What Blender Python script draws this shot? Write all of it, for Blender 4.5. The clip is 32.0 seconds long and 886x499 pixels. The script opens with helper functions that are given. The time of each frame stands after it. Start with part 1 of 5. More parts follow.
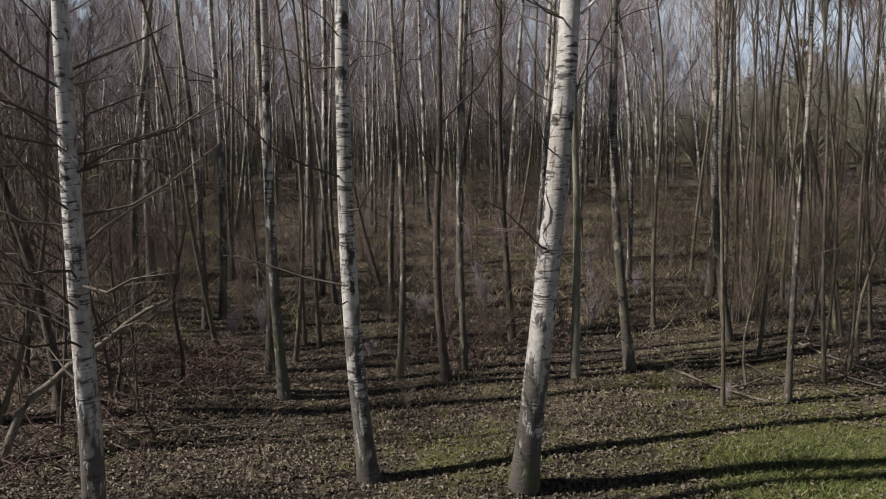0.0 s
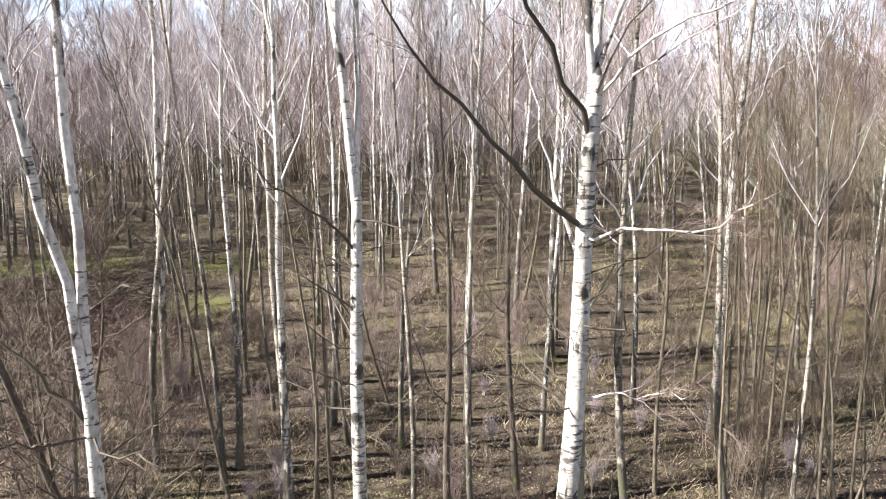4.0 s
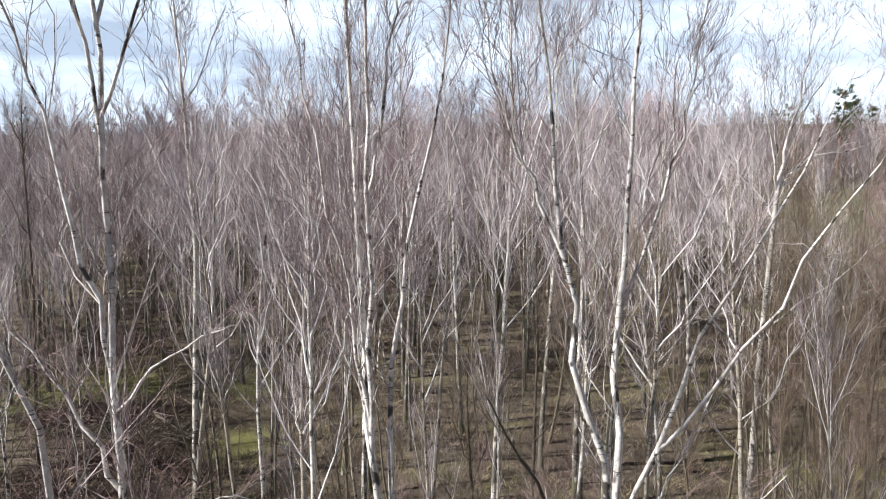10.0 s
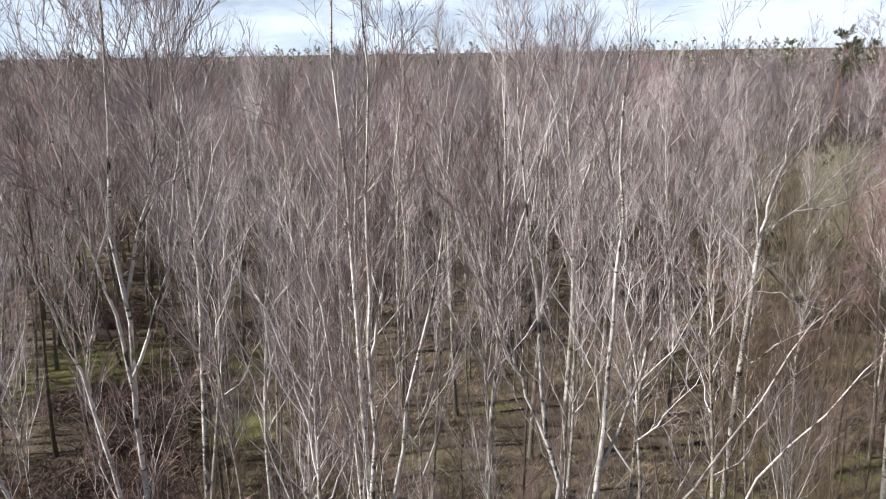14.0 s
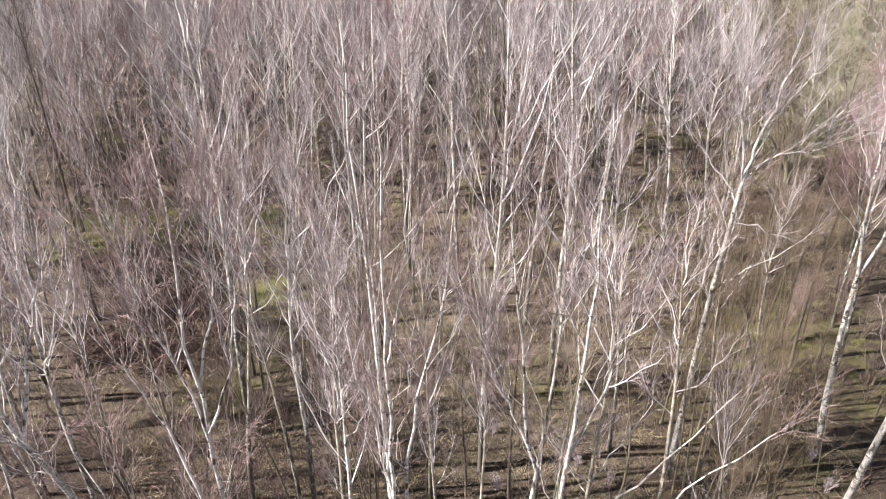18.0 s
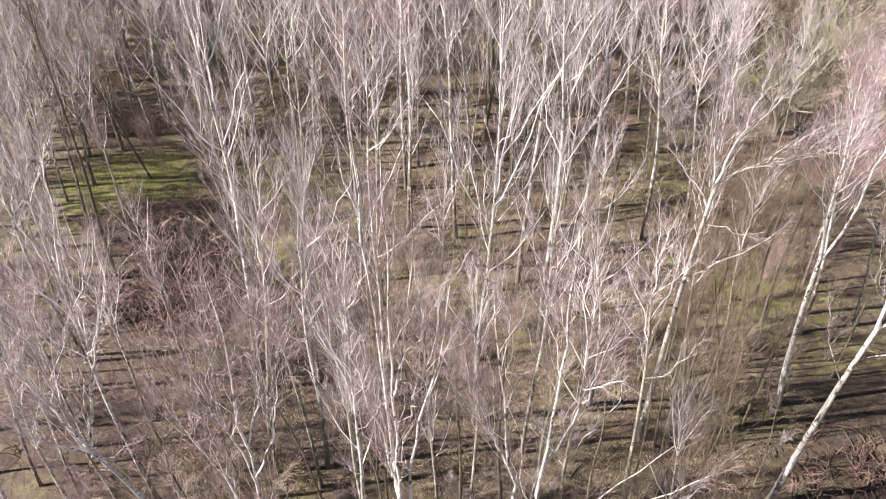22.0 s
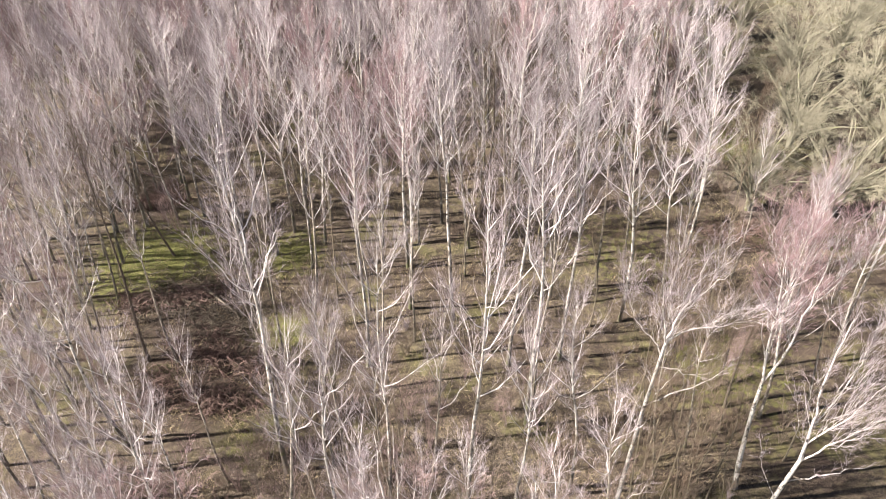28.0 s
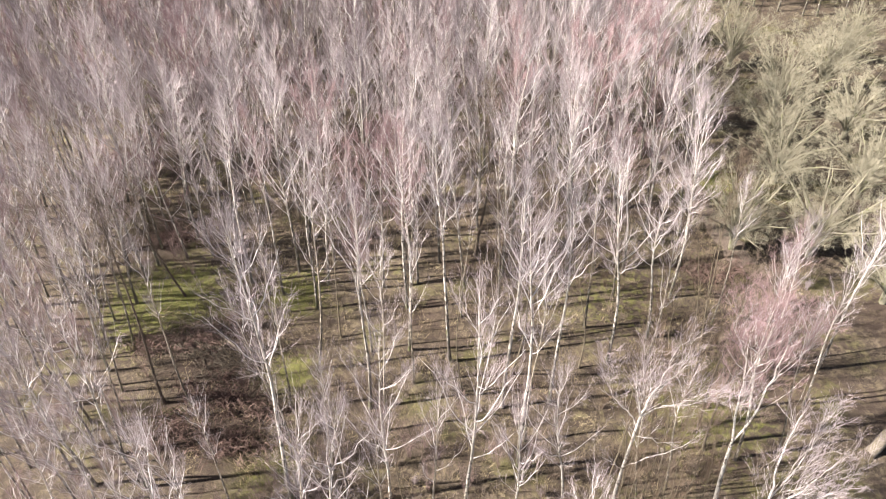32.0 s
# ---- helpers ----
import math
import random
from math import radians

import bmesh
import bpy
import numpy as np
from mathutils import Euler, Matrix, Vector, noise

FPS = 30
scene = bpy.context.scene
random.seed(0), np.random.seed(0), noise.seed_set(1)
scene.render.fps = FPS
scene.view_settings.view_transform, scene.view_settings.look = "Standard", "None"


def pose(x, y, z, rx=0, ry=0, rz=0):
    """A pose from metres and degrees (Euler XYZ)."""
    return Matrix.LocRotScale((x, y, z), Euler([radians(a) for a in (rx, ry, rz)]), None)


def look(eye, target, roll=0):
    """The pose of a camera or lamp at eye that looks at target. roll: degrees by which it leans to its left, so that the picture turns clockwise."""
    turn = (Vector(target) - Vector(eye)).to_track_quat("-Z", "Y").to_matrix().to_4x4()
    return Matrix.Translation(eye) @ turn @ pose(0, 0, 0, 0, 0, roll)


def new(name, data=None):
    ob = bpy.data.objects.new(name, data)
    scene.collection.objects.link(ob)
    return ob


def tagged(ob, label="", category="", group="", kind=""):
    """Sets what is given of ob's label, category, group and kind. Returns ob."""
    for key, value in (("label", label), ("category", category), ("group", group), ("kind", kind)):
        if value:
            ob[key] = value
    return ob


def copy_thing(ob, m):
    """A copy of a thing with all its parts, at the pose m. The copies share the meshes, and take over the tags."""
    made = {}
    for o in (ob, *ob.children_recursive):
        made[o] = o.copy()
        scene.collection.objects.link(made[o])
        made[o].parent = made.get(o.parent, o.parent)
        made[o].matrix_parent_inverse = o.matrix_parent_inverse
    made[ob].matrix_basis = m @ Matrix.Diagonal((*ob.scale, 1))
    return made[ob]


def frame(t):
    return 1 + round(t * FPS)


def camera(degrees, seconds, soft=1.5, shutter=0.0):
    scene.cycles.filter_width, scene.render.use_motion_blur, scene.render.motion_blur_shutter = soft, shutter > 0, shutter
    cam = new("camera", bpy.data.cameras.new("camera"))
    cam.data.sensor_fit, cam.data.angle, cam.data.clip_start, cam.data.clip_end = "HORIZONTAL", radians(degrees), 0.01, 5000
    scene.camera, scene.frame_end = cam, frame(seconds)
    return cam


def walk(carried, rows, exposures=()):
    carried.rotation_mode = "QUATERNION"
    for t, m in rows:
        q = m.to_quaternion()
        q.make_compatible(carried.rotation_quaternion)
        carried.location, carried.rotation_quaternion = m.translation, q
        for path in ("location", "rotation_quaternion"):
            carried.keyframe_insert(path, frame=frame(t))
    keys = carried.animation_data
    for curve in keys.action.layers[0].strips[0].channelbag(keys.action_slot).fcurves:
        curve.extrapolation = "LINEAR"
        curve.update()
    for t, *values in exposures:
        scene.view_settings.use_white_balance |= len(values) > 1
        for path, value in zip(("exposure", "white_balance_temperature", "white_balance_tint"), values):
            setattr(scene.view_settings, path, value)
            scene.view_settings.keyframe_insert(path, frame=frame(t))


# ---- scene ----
cam = camera(65.7, 32.0, soft=1.1)
PATH = [
    (0, (0.000, -0.000, 4.020), (0.056, 9.842, 2.252), -0.65),
    (0.5, (-0.000, 0.085, 4.570), (0.025, 9.902, 2.668), -0.66),
    (1, (-0.001, 0.164, 5.181), (-0.020, 9.962, 3.182), -0.66),
    (1.5, (-0.001, 0.238, 5.799), (-0.050, 10.019, 3.717), -0.67),
    (2, (-0.001, 0.308, 6.349), (-0.068, 10.073, 4.196), -0.68),
    (2.5, (-0.002, 0.372, 6.865), (-0.069, 10.121, 4.640), -0.69),
    (3, (-0.002, 0.431, 7.367), (-0.055, 10.166, 5.081), -0.69),
    (3.5, (-0.002, 0.486, 7.851), (-0.041, 10.210, 5.516), -0.70),
    (5.5, (-0.003, 0.664, 9.417), (-0.190, 10.395, 7.120), -0.73),
    (6, (-0.004, 0.698, 9.717), (-0.297, 10.444, 7.494), -0.74),
    (6.5, (-0.004, 0.729, 10.034), (-0.404, 10.485, 7.873), -0.75),
    (7, (-0.003, 0.757, 10.379), (-0.440, 10.522, 8.268), -0.76),
    (7.5, (-0.003, 0.781, 10.727), (-0.443, 10.556, 8.665), -0.76),
    (8, (-0.003, 0.802, 11.059), (-0.450, 10.594, 9.080), -0.77),
    (8.5, (-0.002, 0.821, 11.374), (-0.409, 10.637, 9.509), -0.78),
    (9, (-0.001, 0.836, 11.728), (-0.398, 10.661, 9.904), -0.79),
    (9.5, (-0.001, 0.849, 12.092), (-0.388, 10.682, 10.311), -0.79),
    (10, (0.001, 0.860, 12.515), (-0.400, 10.689, 10.719), -0.80),
    (10.5, (0.002, 0.868, 12.897), (-0.414, 10.701, 11.125), -0.81),
    (11, (0.004, 0.875, 13.259), (-0.419, 10.716, 11.535), -0.82),
    (11.5, (0.005, 0.879, 13.613), (-0.414, 10.727, 11.927), -0.82),
    (12, (0.008, 0.881, 13.947), (-0.386, 10.705, 12.121), -0.83),
    (12.5, (0.010, 0.882, 14.281), (-0.363, 10.661, 12.221), -0.84),
    (13, (0.013, 0.882, 14.594), (-0.337, 10.614, 12.322), -0.85),
    (13.5, (0.016, 0.880, 14.921), (-0.300, 10.554, 12.409), -0.85),
    (15.5, (0.031, 0.863, 16.615), (-0.367, 10.046, 12.675), -0.88),
    (16, (0.036, 0.858, 16.989), (-0.380, 9.902, 12.743), -0.89),
    (16.5, (0.041, 0.852, 17.348), (-0.373, 9.761, 12.827), -0.90),
    (17, (0.046, 0.845, 17.718), (-0.358, 9.609, 12.917), -0.91),
    (17.5, (0.052, 0.839, 18.091), (-0.340, 9.449, 13.020), -0.91),
    (18, (0.059, 0.833, 18.466), (-0.319, 9.288, 13.138), -0.92),
    (18.5, (0.066, 0.828, 18.838), (-0.304, 9.108, 13.243), -0.93),
    (19, (0.073, 0.823, 19.218), (-0.286, 8.912, 13.349), -0.94),
    (19.5, (0.081, 0.819, 19.607), (-0.278, 8.711, 13.476), -0.94),
    (20, (0.089, 0.815, 19.978), (-0.263, 8.513, 13.605), -0.95),
    (20.5, (0.098, 0.813, 20.308), (-0.250, 8.461, 13.874), -0.96),
    (21, (0.108, 0.812, 20.630), (-0.242, 8.464, 14.202), -0.97),
    (21.5, (0.117, 0.812, 20.999), (-0.229, 8.473, 14.581), -0.97),
    (22, (0.128, 0.814, 21.405), (-0.215, 8.484, 14.997), -0.98),
    (22.5, (0.139, 0.817, 21.850), (-0.204, 8.483, 15.438), -0.99),
    (23, (0.151, 0.822, 22.340), (-0.194, 8.483, 15.921), -1.00),
    (23.5, (0.163, 0.830, 22.876), (-0.186, 8.484, 16.451), -1.01),
    (24, (0.176, 0.839, 23.396), (-0.176, 8.491, 16.968), -1.01),
    (24.5, (0.189, 0.851, 23.885), (-0.161, 8.500, 17.453), -1.02),
    (25, (0.203, 0.865, 24.350), (-0.142, 8.518, 17.923), -1.03),
    (25.5, (0.218, 0.882, 24.842), (-0.123, 8.532, 18.410), -1.04),
    (27.5, (0.284, 0.980, 26.787), (-0.058, 8.616, 20.339), -1.07),
    (28, (0.303, 1.013, 27.248), (-0.043, 8.648, 20.799), -1.07),
    (28.5, (0.322, 1.049, 27.718), (-0.021, 8.682, 21.266), -1.08),
    (29, (0.342, 1.090, 28.198), (0.000, 8.716, 21.739), -1.09),
    (29.5, (0.362, 1.134, 28.650), (0.022, 8.753, 22.182), -1.10),
    (30, (0.384, 1.182, 29.096), (0.043, 8.793, 22.618), -1.10),
    (30.5, (0.406, 1.235, 29.561), (0.061, 8.836, 23.072), -1.11),
    (31, (0.429, 1.292, 30.069), (0.087, 8.876, 23.560), -1.12),
    (31.5, (0.453, 1.354, 30.587), (0.114, 8.921, 24.058), -1.13),
    (32, (0.478, 1.421, 31.100), (0.140, 8.967, 24.548), -1.13),
]
walk(cam, [(t, look(eye, target, roll)) for t, eye, target, roll in PATH], [
    (0, 0.3, 6550, 9), (0.3, 0.8, 6550, 9), (0.6, 1.6, 6550, 9), (1.0, 2.25, 6550, 9), (3.5, 2.18, 6550, 9), (6.0, 1.83, 6550, 8), (8.0, 1.58, 6500, 8), (11.0, 1.13, 6400, 8),
    (13.5, 1.0, 6600, 10), (15.5, 1.58, 6600, 9), (17.5, 1.79, 6700, 10), (20, 1.94, 6800, 11), (23, 2.02, 6900, 12), (32, 2.08, 7000, 12),
])

# ---- world, sun and exposure ----
SUN_AZ, SUN_EL = radians(189.0), radians(38.0)
world = bpy.data.worlds.new("sky")
scene.world = world
world.use_nodes = True
wn, wl = world.node_tree.nodes, world.node_tree.links
background = wn["Background"]
sky = wn.new("ShaderNodeTexSky")
sky.sky_type, sky.sun_disc = "NISHITA", False
sky.sun_elevation, sky.sun_rotation = SUN_EL, radians(261)
sky.air_density, sky.dust_density, sky.ozone_density = 0.26, 0.08, 1.0
coord = wn.new("ShaderNodeTexCoord")
stretch = wn.new("ShaderNodeMapping")
stretch.inputs["Scale"].default_value = (2.2, 2.2, 9.0)
wl.new(coord.outputs["Generated"], stretch.inputs["Vector"])
puff = wn.new("ShaderNodeTexNoise")
puff.inputs["Scale"].default_value, puff.inputs["Detail"].default_value, puff.inputs["Roughness"].default_value = 1.6, 7.0, 0.6
wl.new(stretch.outputs["Vector"], puff.inputs["Vector"])
cover = wn.new("ShaderNodeMapRange")
cover.inputs["From Min"].default_value, cover.inputs["From Max"].default_value = 0.38, 0.60
cover.inputs["To Min"].default_value = 0.45
wl.new(puff.outputs["Fac"], cover.inputs["Value"])
cloudy = wn.new("ShaderNodeMix")
cloudy.data_type = "RGBA"
cloudy.inputs["B"].default_value = (12.1, 13.9, 16.4, 1)
up = wn.new("ShaderNodeSeparateXYZ")
wl.new(coord.outputs["Generated"], up.inputs[0])
thin = wn.new("ShaderNodeMapRange")
thin.inputs["From Min"].default_value, thin.inputs["From Max"].default_value = 0.14, 0.38
thin.inputs["To Min"].default_value, thin.inputs["To Max"].default_value = 1.0, 0.0
wl.new(up.outputs["Z"], thin.inputs["Value"])
veil = wn.new("ShaderNodeMath")
veil.operation = "MULTIPLY"
wl.new(cover.outputs["Result"], veil.inputs[0])
wl.new(thin.outputs["Result"], veil.inputs[1])
wl.new(veil.outputs[0], cloudy.inputs["Factor"])
wl.new(sky.outputs["Color"], cloudy.inputs["A"])
wl.new(cloudy.outputs["Result"], background.inputs["Color"])
background.inputs["Strength"].default_value = 0.038

sun = new("sun", bpy.data.lights.new("sun", "SUN"))
toward = Vector((math.cos(SUN_AZ) * math.cos(SUN_EL), math.sin(SUN_AZ) * math.cos(SUN_EL), math.sin(SUN_EL)))
sun.matrix_world = look(toward * 60, (0, 0, 0))
sun.data.energy, sun.data.angle, sun.data.color = 5.0, radians(0.53), (1.0, 0.955, 0.91)


# ---- materials ----
class Mat:
    """A node material with short helpers."""

    def __init__(self, name, rough=0.85):
        self.m = bpy.data.materials.new(name)
        self.m.use_nodes = True
        self.n, self.l = self.m.node_tree.nodes, self.m.node_tree.links
        self.b = self.n["Principled BSDF"]
        self.b.inputs["Roughness"].default_value = rough
        self.b.inputs["Specular IOR Level"].default_value = 0.25
        self.c = self.n.new("ShaderNodeTexCoord").outputs["Object"]
        self.info = self.n.new("ShaderNodeObjectInfo")
        shift = self.n.new("ShaderNodeVectorMath")
        shift.operation = "MULTIPLY_ADD"
        self.l.new(self.info.outputs["Random"], shift.inputs[0])
        shift.inputs[1].default_value = (37.0, 19.0, 11.0)
        self.l.new(self.c, shift.inputs[2])
        self.shifted = shift.outputs[0]

    def noise(self, scale, detail=4.0, stretch=(1, 1, 1), rough=0.55, shifted=True):
        mp = self.n.new("ShaderNodeMapping")
        mp.inputs["Scale"].default_value = stretch
        self.l.new(self.shifted if shifted else self.c, mp.inputs["Vector"])
        t = self.n.new("ShaderNodeTexNoise")
        t.inputs["Scale"].default_value, t.inputs["Detail"].default_value, t.inputs["Roughness"].default_value = scale, detail, rough
        self.l.new(mp.outputs["Vector"], t.inputs["Vector"])
        return t.outputs["Fac"]

    def span(self, value, a, b, lo=0.0, hi=1.0):
        r = self.n.new("ShaderNodeMapRange")
        r.inputs["From Min"].default_value, r.inputs["From Max"].default_value = a, b
        r.inputs["To Min"].default_value, r.inputs["To Max"].default_value = lo, hi
        self.l.new(value, r.inputs["Value"])
        return r.outputs["Result"]

    def math(self, op, a, b):
        k = self.n.new("ShaderNodeMath")
        k.operation = op
        for s, v in zip(k.inputs, (a, b)):
            if isinstance(v, (int, float)):
                s.default_value = v
            else:
                self.l.new(v, s)
        return k.outputs[0]

    def mix(self, fac, a, b):
        k = self.n.new("ShaderNodeMix")
        k.data_type = "RGBA"
        for s, v in ((k.inputs["Factor"], fac), (k.inputs["A"], a), (k.inputs["B"], b)):
            if isinstance(v, (int, float)):
                s.default_value = v
            elif isinstance(v, tuple):
                s.default_value = (*v, 1)
            else:
                self.l.new(v, s)
        return k.outputs["Result"]

    def done(self, color, height=None, depth=0.01):
        self.l.new(color, self.b.inputs["Base Color"])
        if height is not None:
            bump = self.n.new("ShaderNodeBump")
            bump.inputs["Distance"].default_value = depth
            bump.inputs["Strength"].default_value = 0.8
            self.l.new(height, bump.inputs["Height"])
            self.l.new(bump.outputs["Normal"], self.b.inputs["Normal"])
        return self.m


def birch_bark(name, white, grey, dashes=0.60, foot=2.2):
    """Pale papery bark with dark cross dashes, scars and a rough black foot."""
    k = Mat(name, 0.7)
    c = k.mix(k.span(k.noise(2.5, 3, (1, 1, 0.5)), 0.35, 0.7), white, grey)
    c = k.mix(k.span(k.noise(30, 2, (1, 1, 0.5)), 0.42, 0.7, 0, 0.5), c, (0.24, 0.205, 0.175))
    c = k.mix(k.span(k.noise(8.0, 5, (1, 1, 0.7)), 0.5, 0.62, 0, 0.55), c, (0.27, 0.245, 0.215))
    sep = k.n.new("ShaderNodeSeparateXYZ")
    k.l.new(k.c, sep.inputs[0])
    patchy = k.math("ADD", k.span(k.noise(1.0, 3, (2, 2, 2.5)), 0.3, 0.7, -0.12, 0.09), k.span(sep.outputs["Z"], 5.0, 12.0, 0.03, 0.015))
    lines = k.span(k.math("ADD", k.noise(1.0, 4, (6, 6, 34), 0.65), patchy), dashes, dashes + 0.04, 0, 0.92)
    c = k.mix(lines, c, (0.06, 0.05, 0.044))
    c = k.mix(k.span(k.noise(1.0, 5, (5, 5, 3.6)), 0.585, 0.635, 0, 0.95), c, (0.035, 0.03, 0.027))
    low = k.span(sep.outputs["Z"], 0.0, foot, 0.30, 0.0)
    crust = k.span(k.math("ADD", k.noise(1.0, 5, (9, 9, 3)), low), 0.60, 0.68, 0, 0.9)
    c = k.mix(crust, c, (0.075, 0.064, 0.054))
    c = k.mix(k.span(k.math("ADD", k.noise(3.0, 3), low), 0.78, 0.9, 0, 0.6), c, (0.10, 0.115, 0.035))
    return k.done(c, k.math("ADD", k.noise(1.0, 4, (12, 12, 40)), k.math("MULTIPLY", crust, 1.4)), 0.012)


def rough_bark(name, a, b, moss=(0.11, 0.12, 0.04), amount=0.62):
    k = Mat(name, 0.9)
    c = k.mix(k.span(k.noise(1.0, 5, (16, 16, 4)), 0.35, 0.65), a, b)
    c = k.mix(k.span(k.noise(2.2, 4), amount, amount + 0.12, 0, 0.85), c, moss)
    return k.done(c, k.noise(1.0, 5, (22, 22, 5)), 0.02)


def plain_wood(name, a, b, vary=0.5, scale=6.0):
    """Thin wood: two tones, differing from tree to tree."""
    k = Mat(name, 0.75)
    t = k.math("ADD", k.math("MULTIPLY", k.info.outputs["Random"], vary), k.span(k.noise(scale, 2), 0.3, 0.7, 0, 1 - vary))
    return k.done(k.mix(t, a, b))


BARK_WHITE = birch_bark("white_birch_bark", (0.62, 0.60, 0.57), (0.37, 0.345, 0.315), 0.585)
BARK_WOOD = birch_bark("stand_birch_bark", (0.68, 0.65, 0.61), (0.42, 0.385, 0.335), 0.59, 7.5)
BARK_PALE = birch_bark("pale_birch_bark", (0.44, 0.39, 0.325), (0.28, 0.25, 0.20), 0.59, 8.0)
BARK_DARK = rough_bark("dark_alder_bark", (0.055, 0.044, 0.036), (0.125, 0.10, 0.08))
BARK_GREY = rough_bark("grey_green_bark", (0.17, 0.16, 0.12), (0.27, 0.255, 0.195), (0.14, 0.15, 0.06), 0.55)
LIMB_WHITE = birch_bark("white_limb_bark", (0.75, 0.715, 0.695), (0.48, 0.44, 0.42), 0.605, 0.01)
LIMB_DARK = plain_wood("dark_limb_wood", (0.05, 0.041, 0.033), (0.115, 0.095, 0.074))
LIMB_PALE = plain_wood("pale_limb_wood", (0.58, 0.555, 0.56), (0.74, 0.715, 0.72))
BRANCH = plain_wood("pale_branch_wood", (0.42, 0.38, 0.385), (0.58, 0.54, 0.55))
BARK_TAN = rough_bark("tan_sapling_bark", (0.095, 0.078, 0.057), (0.185, 0.155, 0.115), (0.14, 0.14, 0.06), 0.60)
TWIG_TAN = plain_wood("tan_brown_twigs", (0.09, 0.064, 0.047), (0.155, 0.114, 0.083))
BRAMBLE = plain_wood("bramble_stems", (0.075, 0.045, 0.04), (0.17, 0.115, 0.10))
TWIG = plain_wood("red_brown_twigs", (0.22, 0.18, 0.19), (0.36, 0.31, 0.326))
TWIG_RED = plain_wood("red_brown_shoots", (0.185, 0.128, 0.122), (0.295, 0.218, 0.211))
TWIG_PINK = plain_wood("pink_twigs", (0.205, 0.135, 0.143), (0.27, 0.187, 0.195))
TWIG_OLIVE = plain_wood("olive_twigs", (0.185, 0.172, 0.126), (0.28, 0.26, 0.198))
TWIG_DARK = plain_wood("dark_twigs", (0.125, 0.096, 0.076), (0.215, 0.172, 0.138))
DEAD = rough_bark("weathered_dead_wood", (0.11, 0.094, 0.075), (0.215, 0.185, 0.15), (0.12, 0.12, 0.05), 0.68)
k = Mat("pine_needles", 0.7)
NEEDLES = k.done(k.mix(k.info.outputs["Random"], (0.075, 0.098, 0.045), (0.13, 0.155, 0.07)))
k = Mat("pine_bark", 0.9)
PINE_BARK = k.done(k.mix(k.noise(4.0), (0.12, 0.075, 0.05), (0.27, 0.15, 0.09)))
k = Mat("dry_leaves", 0.8)
isl = k.n.new("ShaderNodeNewGeometry").outputs["Random Per Island"]
LEAF = k.done(k.mix(isl, (0.125, 0.098, 0.075), (0.25, 0.204, 0.16)))
k = Mat("grass_blades", 0.7)
isl = k.n.new("ShaderNodeNewGeometry").outputs["Random Per Island"]
BLADE = k.done(k.mix(isl, (0.09, 0.13, 0.03), (0.26, 0.27, 0.11)))
k = Mat("straw_blades", 0.8)
isl = k.n.new("ShaderNodeNewGeometry").outputs["Random Per Island"]
STRAW = k.done(k.mix(isl, (0.24, 0.195, 0.12), (0.38, 0.32, 0.21)))


